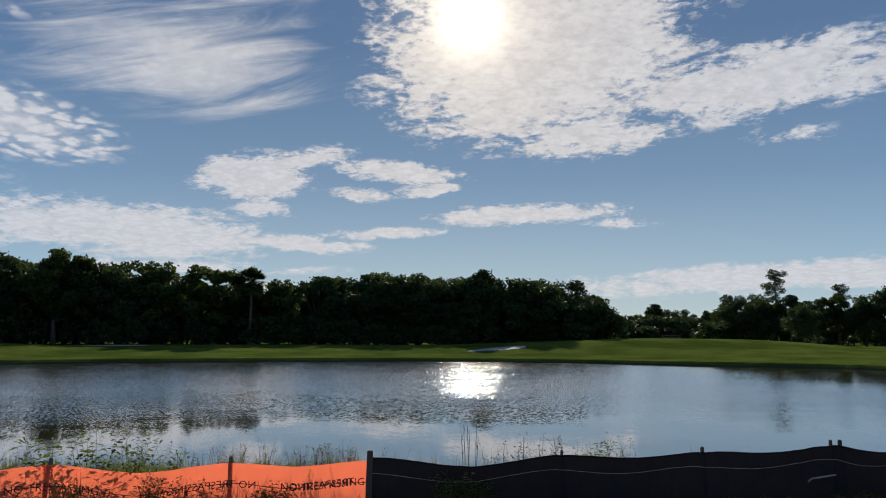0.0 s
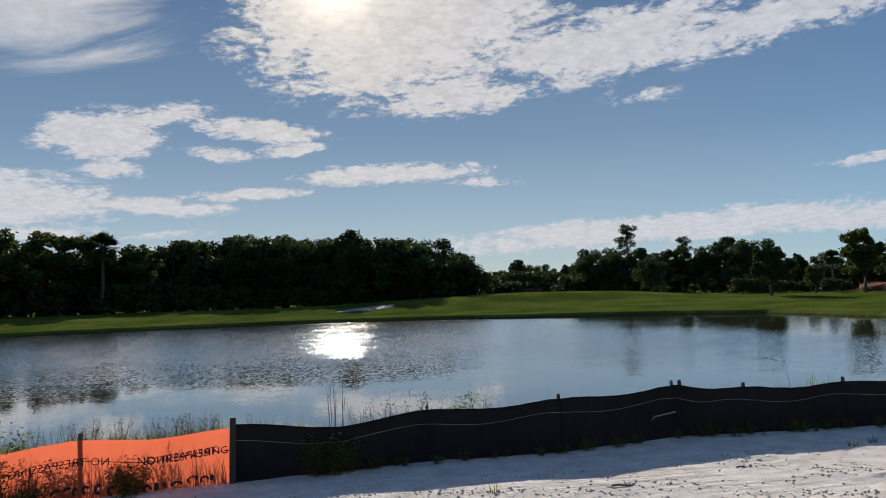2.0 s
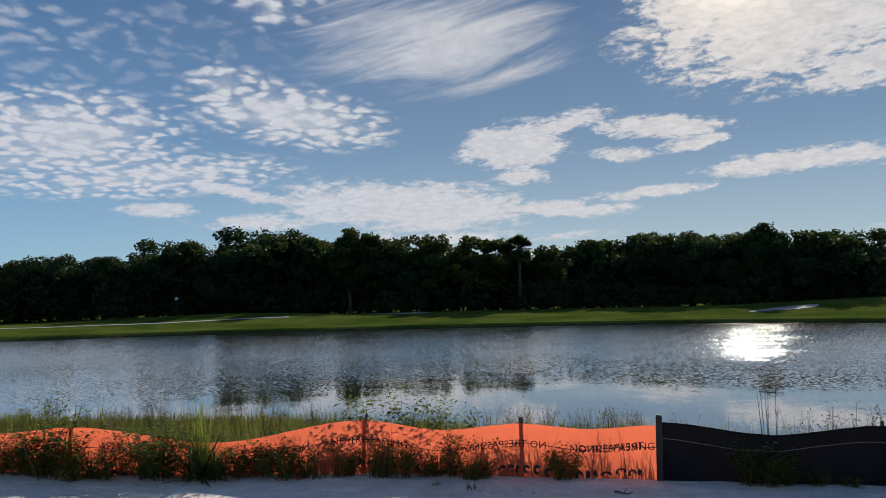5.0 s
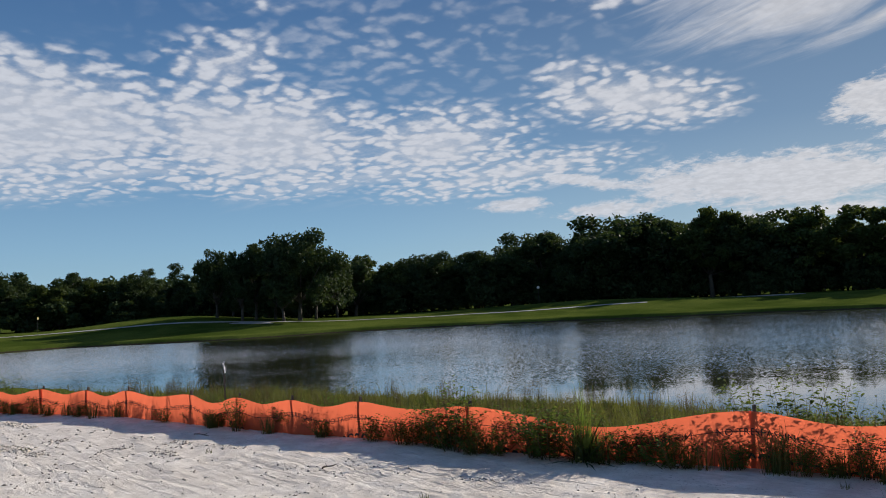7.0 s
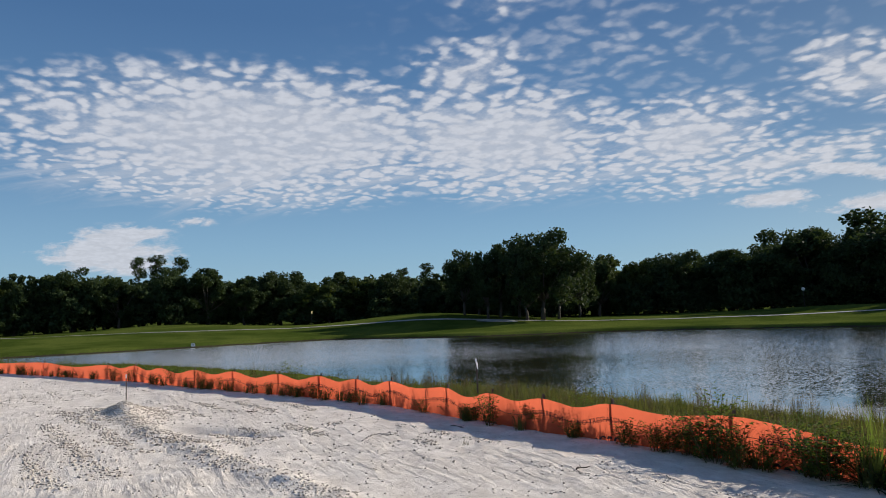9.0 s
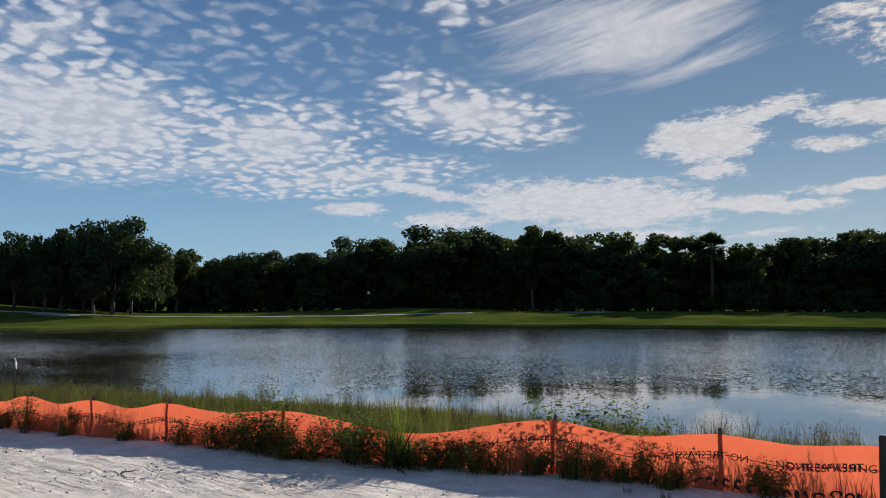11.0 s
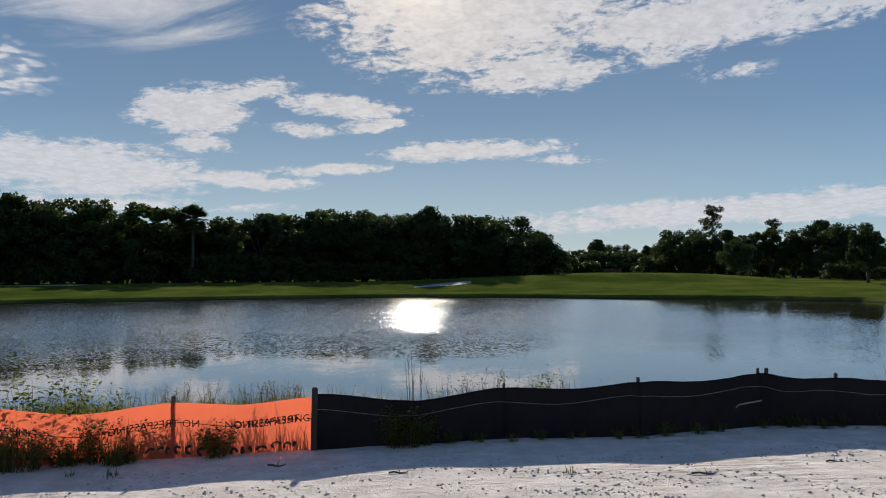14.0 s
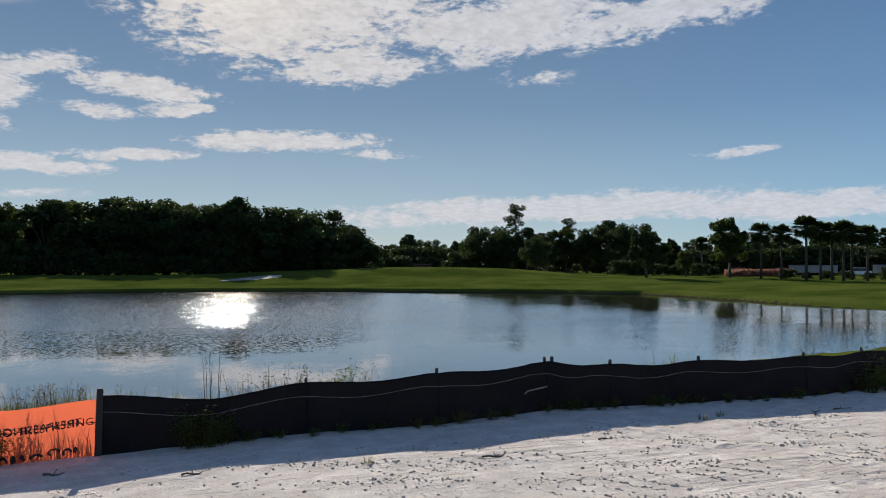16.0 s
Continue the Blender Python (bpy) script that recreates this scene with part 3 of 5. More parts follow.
def draped(name, outline, mat, label, category, lift=0.04, rings=5):
    """A patch that lies on the ground within an outline."""
    c = np.mean(outline, 0)
    pts, n = [], len(outline)
    for k in range(rings, 0, -1):
        pts += [c + (np.array(p) - c) * k / rings for p in outline]
    pts = np.array(pts + [c])
    z = ground_z(pts[:, 0], pts[:, 1])[0] + lift
    faces = [(k * n + i, k * n + (i + 1) % n, (k + 1) * n + (i + 1) % n, (k + 1) * n + i) for k in range(rings - 1) for i in range(n)]
    faces += [((rings - 1) * n + i, (rings - 1) * n + (i + 1) % n, rings * n) for i in range(n)]
    return tagged(new(name, mesh_of(name, np.column_stack([pts, z]), faces, mat, True)), label, category, kind="structure")


def blob(cx, cy, rx, ry, tilt=0.0, seed=0):
    rnd = random.Random(seed)
    ph = [rnd.uniform(0, 6.28) for _ in range(3)]
    out = []
    for k in range(36):
        a = 2 * math.pi * k / 36
        f = 1 + 0.14 * math.sin(2 * a + ph[0]) + 0.1 * math.sin(3 * a + ph[1]) + 0.05 * math.sin(5 * a + ph[2])
        u, v = rx * f * math.cos(a), ry * f * math.sin(a)
        out.append((cx + u * math.cos(tilt) - v * math.sin(tilt), cy + u * math.sin(tilt) + v * math.cos(tilt)))
    return out


draped("sand_bunker", blob(9.9, 97.0, 4.2, 1.7, 0.5, 1), M_BUNKER, "white sand golf bunker on the lawn", "bunker")
draped("sand_bunker", blob(60, 111, 2.6, 4.0, 0, 2), M_BUNKER, "small white sand golf bunker on the lawn", "bunker")
draped("sand_bunker", blob(68, 117, 2.6, 4.0, 0, 3), M_BUNKER, "small white sand golf bunker on the lawn", "bunker")
draped("sand_bunker", blob(-45, 100, 6, 4, 0.6, 4), M_BUNKER, "white sand golf bunker under the trees", "bunker")

draped("sand_bunker", blob(-85, 46, 2.8, 1.3, 1.0, 5), M_BUNKER, "pale bare sand patch beneath the oaks", "bunker")


def cart_path():
    line = np.array([(-140, -30), (-112, -8), (-104, 6), (-103, 18), (-102, 28), (-94, 38), (-85, 48), (-78, 58), (-68, 69), (-57, 78), (-50, 83)], float)
    t = np.linspace(0, len(line) - 1, 140)
    px, py = (np.interp(t, np.arange(len(line)), line[:, k]) for k in (0, 1))
    kernel = np.ones(9) / 9
    px, py = (np.convolve(np.pad(p, 4, "edge"), kernel, "valid") for p in (px, py))
    dx, dy = np.gradient(px), np.gradient(py)
    size = np.hypot(dx, dy)
    rows = []
    for side in (-0.55, -0.2, 0.2, 0.55):
        x, y = px - dy / size * side, py + dx / size * side
        rows.append(np.column_stack([x, y, ground_z(x, y)[0] + 0.05]))
    n = len(px)
    faces = [(a * n + i, a * n + i + 1, (a + 1) * n + i + 1, (a + 1) * n + i) for a in range(3) for i in range(n - 1)]
    tagged(new("cart_path", mesh_of("cart_path", np.vstack(rows), faces, M_PATH, True)), "pale concrete golf cart path over the lawn", "path", kind="structure")


cart_path()


# ---- trees ----
def leaf_quads(centres, size, rng, flat=0.0, long=1.6):
    """One small leaf-spray quad for each centre, turned at random."""
    n = len(centres)
    a = rng.normal(size=(n, 3))
    a /= np.linalg.norm(a, axis=1)[:, None]
    a[:, 2] *= 1 - flat
    b = np.cross(a, rng.normal(size=(n, 3)))
    b /= np.linalg.norm(b, axis=1)[:, None] + 1e-9
    s = (size * rng.uniform(0.6, 1.4, n))[:, None]
    u, v = a * s * long / 2, b * s / 2
    verts = np.stack([centres - u, centres + v * 0.9 - u * 0.1, centres + u, centres - v * 0.9 + u * 0.15], 1).reshape(-1, 3)
    return verts, np.arange(4 * n).reshape(-1, 4)


def lobed_crown(rng, lobes, count, size):
    """Leaf sprays over the outside of many uneven lobes: x, y, z, radius."""
    weight = np.array([l[3] ** 2 for l in lobes])
    pick = rng.choice(len(lobes), count, p=weight / weight.sum())
    lob = np.array(lobes)[pick]
    d = rng.normal(size=(count, 3))
    d /= np.linalg.norm(d, axis=1)[:, None]
    d[:, 2] *= 0.8
    rad = lob[:, 3] * (1 - 0.55 * rng.random(count) ** 1.7) * rng.uniform(0.85, 1.15, count) * np.where(rng.random(count) < 0.16, rng.uniform(1.0, 1.5, count), 1.0)
    return leaf_quads(lob[:, :3] + d * rad[:, None], size, rng)


def broad_tree(name, seed, height, width, skirt, mat, count=13000, size=0.27, label="", lean=0.0):
    rng, rnd = np.random.default_rng(seed), random.Random(seed)
    top = thing(name, label, "tree", "woods behind the pond")
    lobes = []
    for c in range(7):                      # a few great boughs, each with its own rounded head of leaves
        a, out = rnd.uniform(0, 6.28) + c * 0.9, width * (0.0 if c == 0 else rnd.uniform(0.14, 0.34))
        big = width * rnd.uniform(0.17, 0.27)
        z = height * (0.8 if c == 0 else rnd.uniform(max(0.42, skirt + 0.15), 0.8)) - big * 0.3
        cx, cy = out * math.cos(a) + lean * z, out * math.sin(a)
        for _ in range(11):
            d = Vector((rnd.gauss(0, 1), rnd.gauss(0, 1), rnd.gauss(0.25, 0.8))).normalized() * big * rnd.uniform(0.5, 1.0)
            lobes.append((cx + d.x, cy + d.y, z + d.z, big * rnd.uniform(0.26, 0.5)))
    for _ in range(16):                     # hanging lower leaves
        a, out = rnd.uniform(0, 6.28), width * rnd.uniform(0.15, 0.42)
        lobes.append((out * math.cos(a), out * math.sin(a), height * rnd.uniform(skirt, 0.5), width * rnd.uniform(0.06, 0.12)))
    trunk = Bits()
    fork = height * max(0.22, skirt * 0.9)
    r = 0.022 * height
    trunk.tube([(0, 0, -0.3), (0.05, 0, fork * 0.5), (0.1 + lean * fork, 0.1, fork)], [r * 1.35, r, r * 0.85], 8)
    for lob in lobes[::7]:
        mid = (lob[0] * 0.45, lob[1] * 0.45, fork + (lob[2] - fork) * 0.4)
        trunk.tube([(0.1 + lean * fork, 0.1, fork - 0.2), mid, lob[:3]], [r * 0.5, r * 0.3, r * 0.1], 5)
    part("trunk", trunk.mesh("trunk", M_BARK, True), top)
    verts, faces = lobed_crown(rng, lobes, count, size)
    verts[:, 2] *= height / np.percentile(verts[:, 2], 99.5)
    part("crown", mesh_of("crown", verts, faces, mat), top)
    return top


def pine_tree(seed, height, label):
    rng, rnd = np.random.default_rng(seed), random.Random(seed)
    top = thing("pine_tree", label, "tree", "pines above the woods")
    trunk, lobes = Bits(), []
    trunk.tube([(0, 0, -0.3), (0.1, 0, height * 0.5), (0.25, 0.1, height * 0.97)], [0.24, 0.17, 0.06], 8)
    for k in range(20):
        z = height * (0.60 + 0.39 * k / 19)
        a = rnd.uniform(0, 6.28)
        reach = height * 0.12 * (1.15 - 0.7 * k / 19) * rnd.uniform(0.4, 1.0)
        tip = (0.2 + reach * math.cos(a), reach * math.sin(a), z + 0.3)
        trunk.tube([(0.18, 0.05, z - 0.5), tip], [0.06, 0.02], 4)
        lobes.append((*tip, height * rnd.uniform(0.03, 0.062)))
    part("trunk", trunk.mesh("trunk", M_BARK, True), top)
    part("crown", mesh_of("crown", *lobed_crown(rng, lobes, 2600, 0.2), M_PINE), top)
    return top


def palm_tree(seed, height, label, fronds=104, spread=2.6):
    rnd = random.Random(seed)
    top = thing("palm_tree", label, "palm tree", "palms by the pond")
    trunk = Bits()
    trunk.tube([(0, 0, -0.3), (0.08, 0, height * 0.4), (0, 0.05, height * 0.82), (0, 0, height * 0.9)], [0.26, 0.2, 0.19, 0.26], 9)
    part("trunk", trunk.mesh("trunk", M_BARK, True), top)
    crown = Bits()
    for k in range(fronds):
        a = 2.4 * k + rnd.uniform(-0.2, 0.2)
        lift = math.asin(rnd.uniform(-0.85, 0.98))
        u, up, side = Vector((math.cos(a) * math.cos(lift), math.sin(a) * math.cos(lift), math.sin(lift))), Vector((0, 0, 1)), Vector((-math.sin(a), math.cos(a), 0))
        root = Vector((0, 0, height * 0.9))
        hub = root + u * spread * 0.5 - up * 0.1
        crown.tube([root, hub], [0.03, 0.02], 3)
        for s in range(13):
            b = (s - 6) / 6 * 1.25
            d = (u * math.cos(b) + side * math.sin(b)).normalized()
            size = spread * (0.5 - 0.1 * abs(b))
            tip = hub + d * size - up * (0.08 + 0.16 * abs(math.cos(lift))) * size
            w = (side * math.cos(b) - u * math.sin(b)) * 0.085
            mid = hub + d * size * 0.55
            crown.add([hub, mid + w, tip, mid - w], [(0, 1, 2, 3)])
    part("crown", crown.mesh("crown", M_PALM), top)
    return top


def stand(ob, azimuth, reach, size=1.0, turn=0.0, wide=1.0, first=False):
    """Set a tree (or a copy of it) on the ground at a bearing and a distance from the camera's place."""
    x, y = EYE[0] - math.sin(radians(azimuth)) * reach, EYE[1] + math.cos(radians(azimuth)) * reach
    m = Matrix.LocRotScale((x, y, ground_at(x, y)), Euler((0, 0, turn)), (size * wide, size * wide, size))
    if first:
        ob.matrix_basis = m
        return ob
    return copy_thing(ob, m @ Matrix.Diagonal((*(1 / v for v in ob.scale), 1)))


# skyline of the woods: bearing and angular height of the treetops (degrees)
SKYLINE = [(96, 3.0), (89, 3.0), (82, 2.8), (78.8, 3.2), (74.8, 2.9), (70.7, 3.4), (67.8, 2.7), (62.5, 3.4), (55, 3.5), (50.6, 3.8), (46.4, 4.1), (44.2, 3.5), (40.9, 4.85), (36.3, 4.5), (32.8, 4.8), (28.3, 5.35), (25.8, 4.7), (22.5, 5.05), (19.2, 4.55),
           (16.9, 4.7), (15.3, 3.8), (13.3, 3.6), (11.3, 3.9), (8.6, 5.0), (5.8, 4.5), (2.8, 5.1), (0, 5.2), (-1.2, 4.1), (-4.2, 4.4), (-6.5, 3.8), (-9, 4.0), (-11.5, 4.35), (-12.8, 3.1), (-14, 2.4)]


def skyline(a):
    return float(np.interp(-a, [-p[0] for p in SKYLINE], [p[1] for p in SKYLINE]))


def tree_height(a, reach):
    return max(4.0, math.tan(radians(min(skyline(a - 1.1), skyline(a), skyline(a + 1.1)))) * reach + 2.4)


OAKS = [broad_tree("oak_tree", 11, 12, 11, 0.22, M_OAK, label="dense dark green oak at the edge of the woods"),
        broad_tree("oak_tree", 12, 12, 9.5, 0.18, M_OAK, label="dense dark green oak at the edge of the woods"),
        broad_tree("oak_tree", 13, 12, 8.5, 0.3, M_OAK_LIGHT, label="lighter green broadleaf tree at the edge of the woods"),
        broad_tree("oak_tree", 14, 12, 12.5, 0.2, M_OAK, label="wide dark green oak at the edge of the woods", count=14500),
        broad_tree("oak_tree", 15, 12, 7.5, 0.25, M_OAK, label="slim dark green oak at the edge of the woods", lean=0.05)]
SHRUB = broad_tree("shrub", 21, 4.2, 6.5, 0.06, M_OAK, 3400, 0.27, "dark undergrowth shrub below the trees")
tagged(SHRUB, category="shrub", group="undergrowth of the woods")
rnd = random.Random(5)
used = set()


def plant(kind, azimuth, reach, height, wide=1.0, turn=None):
    base = 4.2 if kind is SHRUB else 12.0
    ob = stand(kind, azimuth, reach, height / base, rnd.uniform(0, 6.28) if turn is None else turn, wide, kind.name not in used)
    used.add(kind.name)
    return ob


a = 95.0
while a > -13.5:
    reach = 124 + rnd.uniform(-2, 4) + (16 if a > 60 else 0)
    h = tree_height(a, reach) * rnd.uniform(0.76, 1.1)
    plant(OAKS[rnd.randrange(5)], a, reach, h, rnd.uniform(1.05, 1.55))
    a -= rnd.uniform(2.4, 3.6)
a = 96.0
while a > -13.0:
    reach = 133 + rnd.uniform(-2, 4) + (16 if a > 60 else 0)
    h = tree_height(a, reach) * rnd.uniform(0.82, 1.0)
    plant(OAKS[rnd.randrange(5)], a, reach, h, rnd.uniform(1.0, 1.3))
    a -= rnd.uniform(2.9, 3.6)
# shrub rows added to block the light through gaps below the crowns
a = 96.0
while a > -14:
    plant(SHRUB, a, 121 + rnd.uniform(0, 5) + (17 if a > 60 else 0), rnd.uniform(3.2, 5.6), rnd.uniform(1.0, 1.3))
    a -= rnd.uniform(1.9, 2.5)
a = 96.0
while a > -13:
    plant(SHRUB, a, 129 + rnd.uniform(0, 3) + (17 if a > 60 else 0), rnd.uniform(5.5, 7.5), rnd.uniform(0.9, 1.1))
    a -= rnd.uniform(2.6, 3.2)
# tall shrubs added behind the trees to close gaps of sky
for k in range(9):
    plant(SHRUB, -39.5 - 2.1 * k, 152 + rnd.uniform(0, 8), rnd.uniform(5.0, 6.5), 1.4)
for k in range(40):
    plant(SHRUB, 95 - 2.7 * k, 141 + rnd.uniform(0, 4) + (17 if k < 13 else 0), rnd.uniform(7.5, 9.5), 1.0)
# the far gap and the trees beyond the green
for az_, reach, h, k in [(-14.5, 165, 6.0, 0), (-16, 240, 8.5, 2), (-17.3, 235, 11.5, 1), (-18.6, 240, 10, 3), (-20, 240, 8.4, 0), (-21, 225, 9, 4), (-22.3, 185, 9.8, 2), (-23.5, 178, 11, 3),
                         (-24.8, 172, 9.8, 0), (-26.5, 168, 10.2, 1), (-28, 160, 8.8, 4), (-29.4, 172, 10.2, 2), (-31, 170, 10.0, 0), (-32.6, 165, 11.5, 1), (-34.2, 160, 10.5, 3), (-35.8, 158, 8.5, 2), (-37.2, 175, 7.8, 4), (-39, 190, 8.4, 0),
                         (-43, 185, 9, 3), (-45, 190, 9, 1), (-47.5, 185, 9.5, 0), (-50, 185, 9, 2), (-53, 180, 9, 3), (-56, 178, 9, 1)]:
    plant(OAKS[k], az_, reach, h, 1.1)
for k in range(17):
    plant(SHRUB, -14 - 2.5 * k + rnd.uniform(-.5, .5), 182 + rnd.uniform(-6, 12), rnd.uniform(3.5, 5.0), 1.5)
# one more shrub row, added as filling behind the far trees
for k in range(24):
    plant(SHRUB, -14.5 - 1.75 * k, 196 + rnd.uniform(-4, 14), rnd.uniform(5.5, 7.2), 1.25)
plant(OAKS[0], -27.3, 134, 6.6, 1.0)
plant(OAKS[4], -35.4, 106, 6.6, 1.1)
plant(OAKS[2], -38.2, 116, 3.8, 1.0)
for k in range(7):
    plant(SHRUB, -45 - 1.25 * k, 109 + rnd.uniform(-1, 2), rnd.uniform(0.9, 1.7), 1.2)
for k in range(8):
    plant(SHRUB, -33.5 - 0.95 * k, 126 + rnd.uniform(0, 6), rnd.uniform(1.4, 2.6), 1.2)
plant(OAKS[2], -41.2, 112, 8.2, 1.0)
plant(OAKS[3], 57.4, 101, 11.6, 1.05, 0.4)
plant(OAKS[0], 59.2, 108, 10.5, 0.9, 1.4)
plant(OAKS[1], 60.6, 104, 10.0, 0.9, 1.0)
plant(OAKS[0], 63.4, 106, 9.0, 0.85, 2.0)
plant(OAKS[1], 54.6, 112, 8.8, 1.0, 2.0)
for az_, reach, h in [(58.6, 99, 8.0), (61.6, 101, 7.6), (56.2, 104, 8.5)]:
    plant(OAKS[4], az_, reach, h, 1.0)
pine = pine_tree(31, 16, "tall slim pine with a flat open crown")
stand(pine, 87.3, 152, 0.80, 0, 1.1, True)
for az_, reach, h in [(86.0, 154, 0.83), (84.5, 152, 0.80), (66.2, 175, 0.80), (67.9, 178, 0.75), (-25.5, 176, 1.0), (32.6, 131, 0.86), (-29.6, 178, 0.8)]:
    stand(pine, az_, reach, h, az_, 1.3)
palm = palm_tree(41, 10, "tall cabbage palm with a round crown among the trees")
stand(palm, 13.3, 120.5, 1.11, 0, 1.0, True)
for az_, reach, h in [(-12.7, 128, 0.86), (-43.3, 106, 0.76), (-44.6, 108, 0.74), (-46.2, 102, 0.82), (-47.1, 105, 0.76), (-47.8, 106, 0.74), (-48.5, 103, 0.76), (-49.0, 108, 0.72), (-49.9, 104, 0.70), (-51.2, 106, 0.68), (-39.3, 150, 0.75), (-21.4, 225, 0.85), (-53.5, 107, 0.76), (-16.9, 236, 0.9)]:
    stand(palm, az_, reach, h * 0.9, az_, 1.05)


# ---- fences ----
class FenceLine:
    """A strung sheet between posts: places by metres along it and metres below its top edge."""

    def __init__(self, posts, sags, gap, front):
        self.p, self.sags, self.gap, self.front = posts, sags, gap, front
        self.ground = [ground_at(x, y) for x, y, _ in posts]
        self.s = np.concatenate([[0], np.cumsum([math.dist(a[:2], b[:2]) for a, b in zip(posts, posts[1:])])])

    def column(self, s, k=None):
        """x, y and top of the sheet at s metres along, in the k-th span."""
        k = int(np.clip(np.searchsorted(self.s, s) - 1, 0, len(self.p) - 2)) if k is None else k
        a, b = self.p[k], self.p[k + 1]
        span = self.s[k + 1] - self.s[k]
        u = (s - self.s[k]) / span
        nx, ny = -(b[1] - a[1]) / span, (b[0] - a[0]) / span
        x, y = a[0] + (b[0] - a[0]) * u, a[1] + (b[1] - a[1]) * u
        wave = 0.018 * math.sin(s * 3.1) + 0.03 * (noise.noise((s * 1.3, 3.3, 0)))
        bow = -self.front + wave * 4 * u * (1 - u) if 0 <= u <= 1 else -self.front
        top = (self.ground[k] + a[2]) * (1 - u) + (self.ground[k + 1] + b[2]) * u - self.gap - self.sags[k] * math.sin(math.pi * min(max(u, 0), 1)) ** 2 + 0.008 * noise.noise((s * 5, 0, 1))
        x, y = x + nx * bow, y + ny * bow
        return x, y, top, nx, ny, k

    def place(self, s, below, out=0.0, k=None):
        x, y, top, nx, ny, _ = self.column(s, k)
        belly = 0.035 * noise.noise((s * 1.1, below * 2.5, 5)) + 0.012 * noise.noise((s * 4, below * 5, 6))
        f = belly * math.sin(min(1, max(0, below / max(top, 0.1))) * math.pi) - out
        return x + nx * f, y + ny * f, top - below

    def panel(self, k, mat, name):
        n, m = max(6, int((self.s[k + 1] - self.s[k]) / 0.1)), 10
        verts = []
        for i in range(n + 1):
            s = self.s[k] + (self.s[k + 1] - self.s[k]) * i / n + (-0.02 if i == 0 else 0.02 if i == n else 0.0)
            x, y, top, *_ = self.column(s, k)
            foot = ground_at(x, y) - 0.07
            verts += [self.place(s, (top - foot) * j / m, 0.0, k) for j in range(m + 1)]
        faces = [(i * (m + 1) + j, i * (m + 1) + j + 1, (i + 1) * (m + 1) + j + 1, (i + 1) * (m + 1) + j) for i in range(n) for j in range(m)]
        return mesh_of(name, verts, faces, mat, True)


def stake_mesh(height, w, d, mat, seed=0):
    b = Bits()
    r = random.Random(seed)
    b.box((-w / 2, -d / 2, -0.25), (w / 2, d / 2, height * 0.5), 0.98)
    b.box((-w / 2 * 0.98, -d / 2 * 0.98, height * 0.5), (w / 2 * 0.98, d / 2 * 0.98, height - 0.015), 0.97)
    b.box((-w / 2 * 0.93, -d / 2 * 0.93, height - 0.015), (w / 2 * 0.93, d / 2 * 0.93, height + r.uniform(0, 0.01)), 0.75)
    return b.mesh("stake", mat)


def text_flat(words, size):
    """A flat mesh of the words in the built-in font: verts and faces."""
    data = bpy.data.curves.new("letters", "FONT")
    data.body, data.size, data.resolution_u = words, size, 2
    ob = new("letters", data)
    bpy.context.view_layer.update()
    me = bpy.data.meshes.new_from_object(ob.evaluated_get(bpy.context.evaluated_depsgraph_get()))
    verts, faces = [tuple(v.co) for v in me.vertices], [tuple(p.vertices) for p in me.polygons]
    bpy.data.objects.remove(ob)
    bpy.data.meshes.remove(me)
    bpy.data.curves.remove(data)
    return verts, faces


rnd = random.Random(77)
orange = FenceLine(ORANGE_POSTS, [0.1, 0.12, 0.10, 0.12, 0.13, 0.11, 0.14, 0.12, 0.10, 0.12, 0.08, 0.13, 0.09, 0.10, 0.08, 0.24, 0.10, 0.05, 0.03], 0.075, 0.05)
fence = thing("orange_barrier_fence", "sagging orange mesh fence with black print on wooden stakes", "fence")
for k in range(len(ORANGE_POSTS) - 1):
    part("fabric_panel", orange.panel(k, M_ORANGE, "fabric_panel"), fence, "bright orange woven mesh")
for k, (x, y, h) in enumerate(ORANGE_POSTS[:-1]):
    part("stake", stake_mesh(h, 0.04, 0.04, M_STAKE, k), fence, at=pose(x, y, ground_at(x, y), rnd.uniform(-2, 2), rnd.uniform(-3, 3), rnd.uniform(-20, 20)))


def lettering(line, words, start, mirrored, below, size, stretch, holder, out=0.009):
    verts, faces = text_flat(words, size)
    width = max(v[0] for v in verts) * stretch
    placed = []
    for x, y, _ in verts:
        x *= stretch
        placed.append(line.place(start + (width - x if mirrored else x), below - y, out))
    part("lettering", mesh_of("lettering", placed, faces if not mirrored else [f[::-1] for f in faces], M_PRINT), holder, "black printed words on the mesh")


end = float(orange.s[-1])
for k in range(8):
    lettering(orange, "NO TRESPASSING", end - 1.06 - 3.05 * k, False, 0.285, 0.125, 1.02, fence)
    lettering(orange, "NO TRESPASSING", end - 2.36 - 3.05 * k, True, 0.285, 0.125, 1.04, fence)
lettering(orange, "TRESPASSING", end - 0.58 - 0.36, True, 0.275, 0.125, 1.02, fence, 0.013)


for k in range(3, len(ORANGE_POSTS) - 1):
    seam = Bits()
    seam.tube([orange.place(orange.s[k] + (orange.s[k + 1] - orange.s[k]) * min(max(i / 24, 0.002), 0.998), 0.245 + 0.012 * math.sin(i * 0.4 + k), 0.012) for i in range(25)], [0.0045] * 25, 5)
    part("cord", seam.mesh("cord", M_PRINT, True), fence, "dark cord through the mesh")


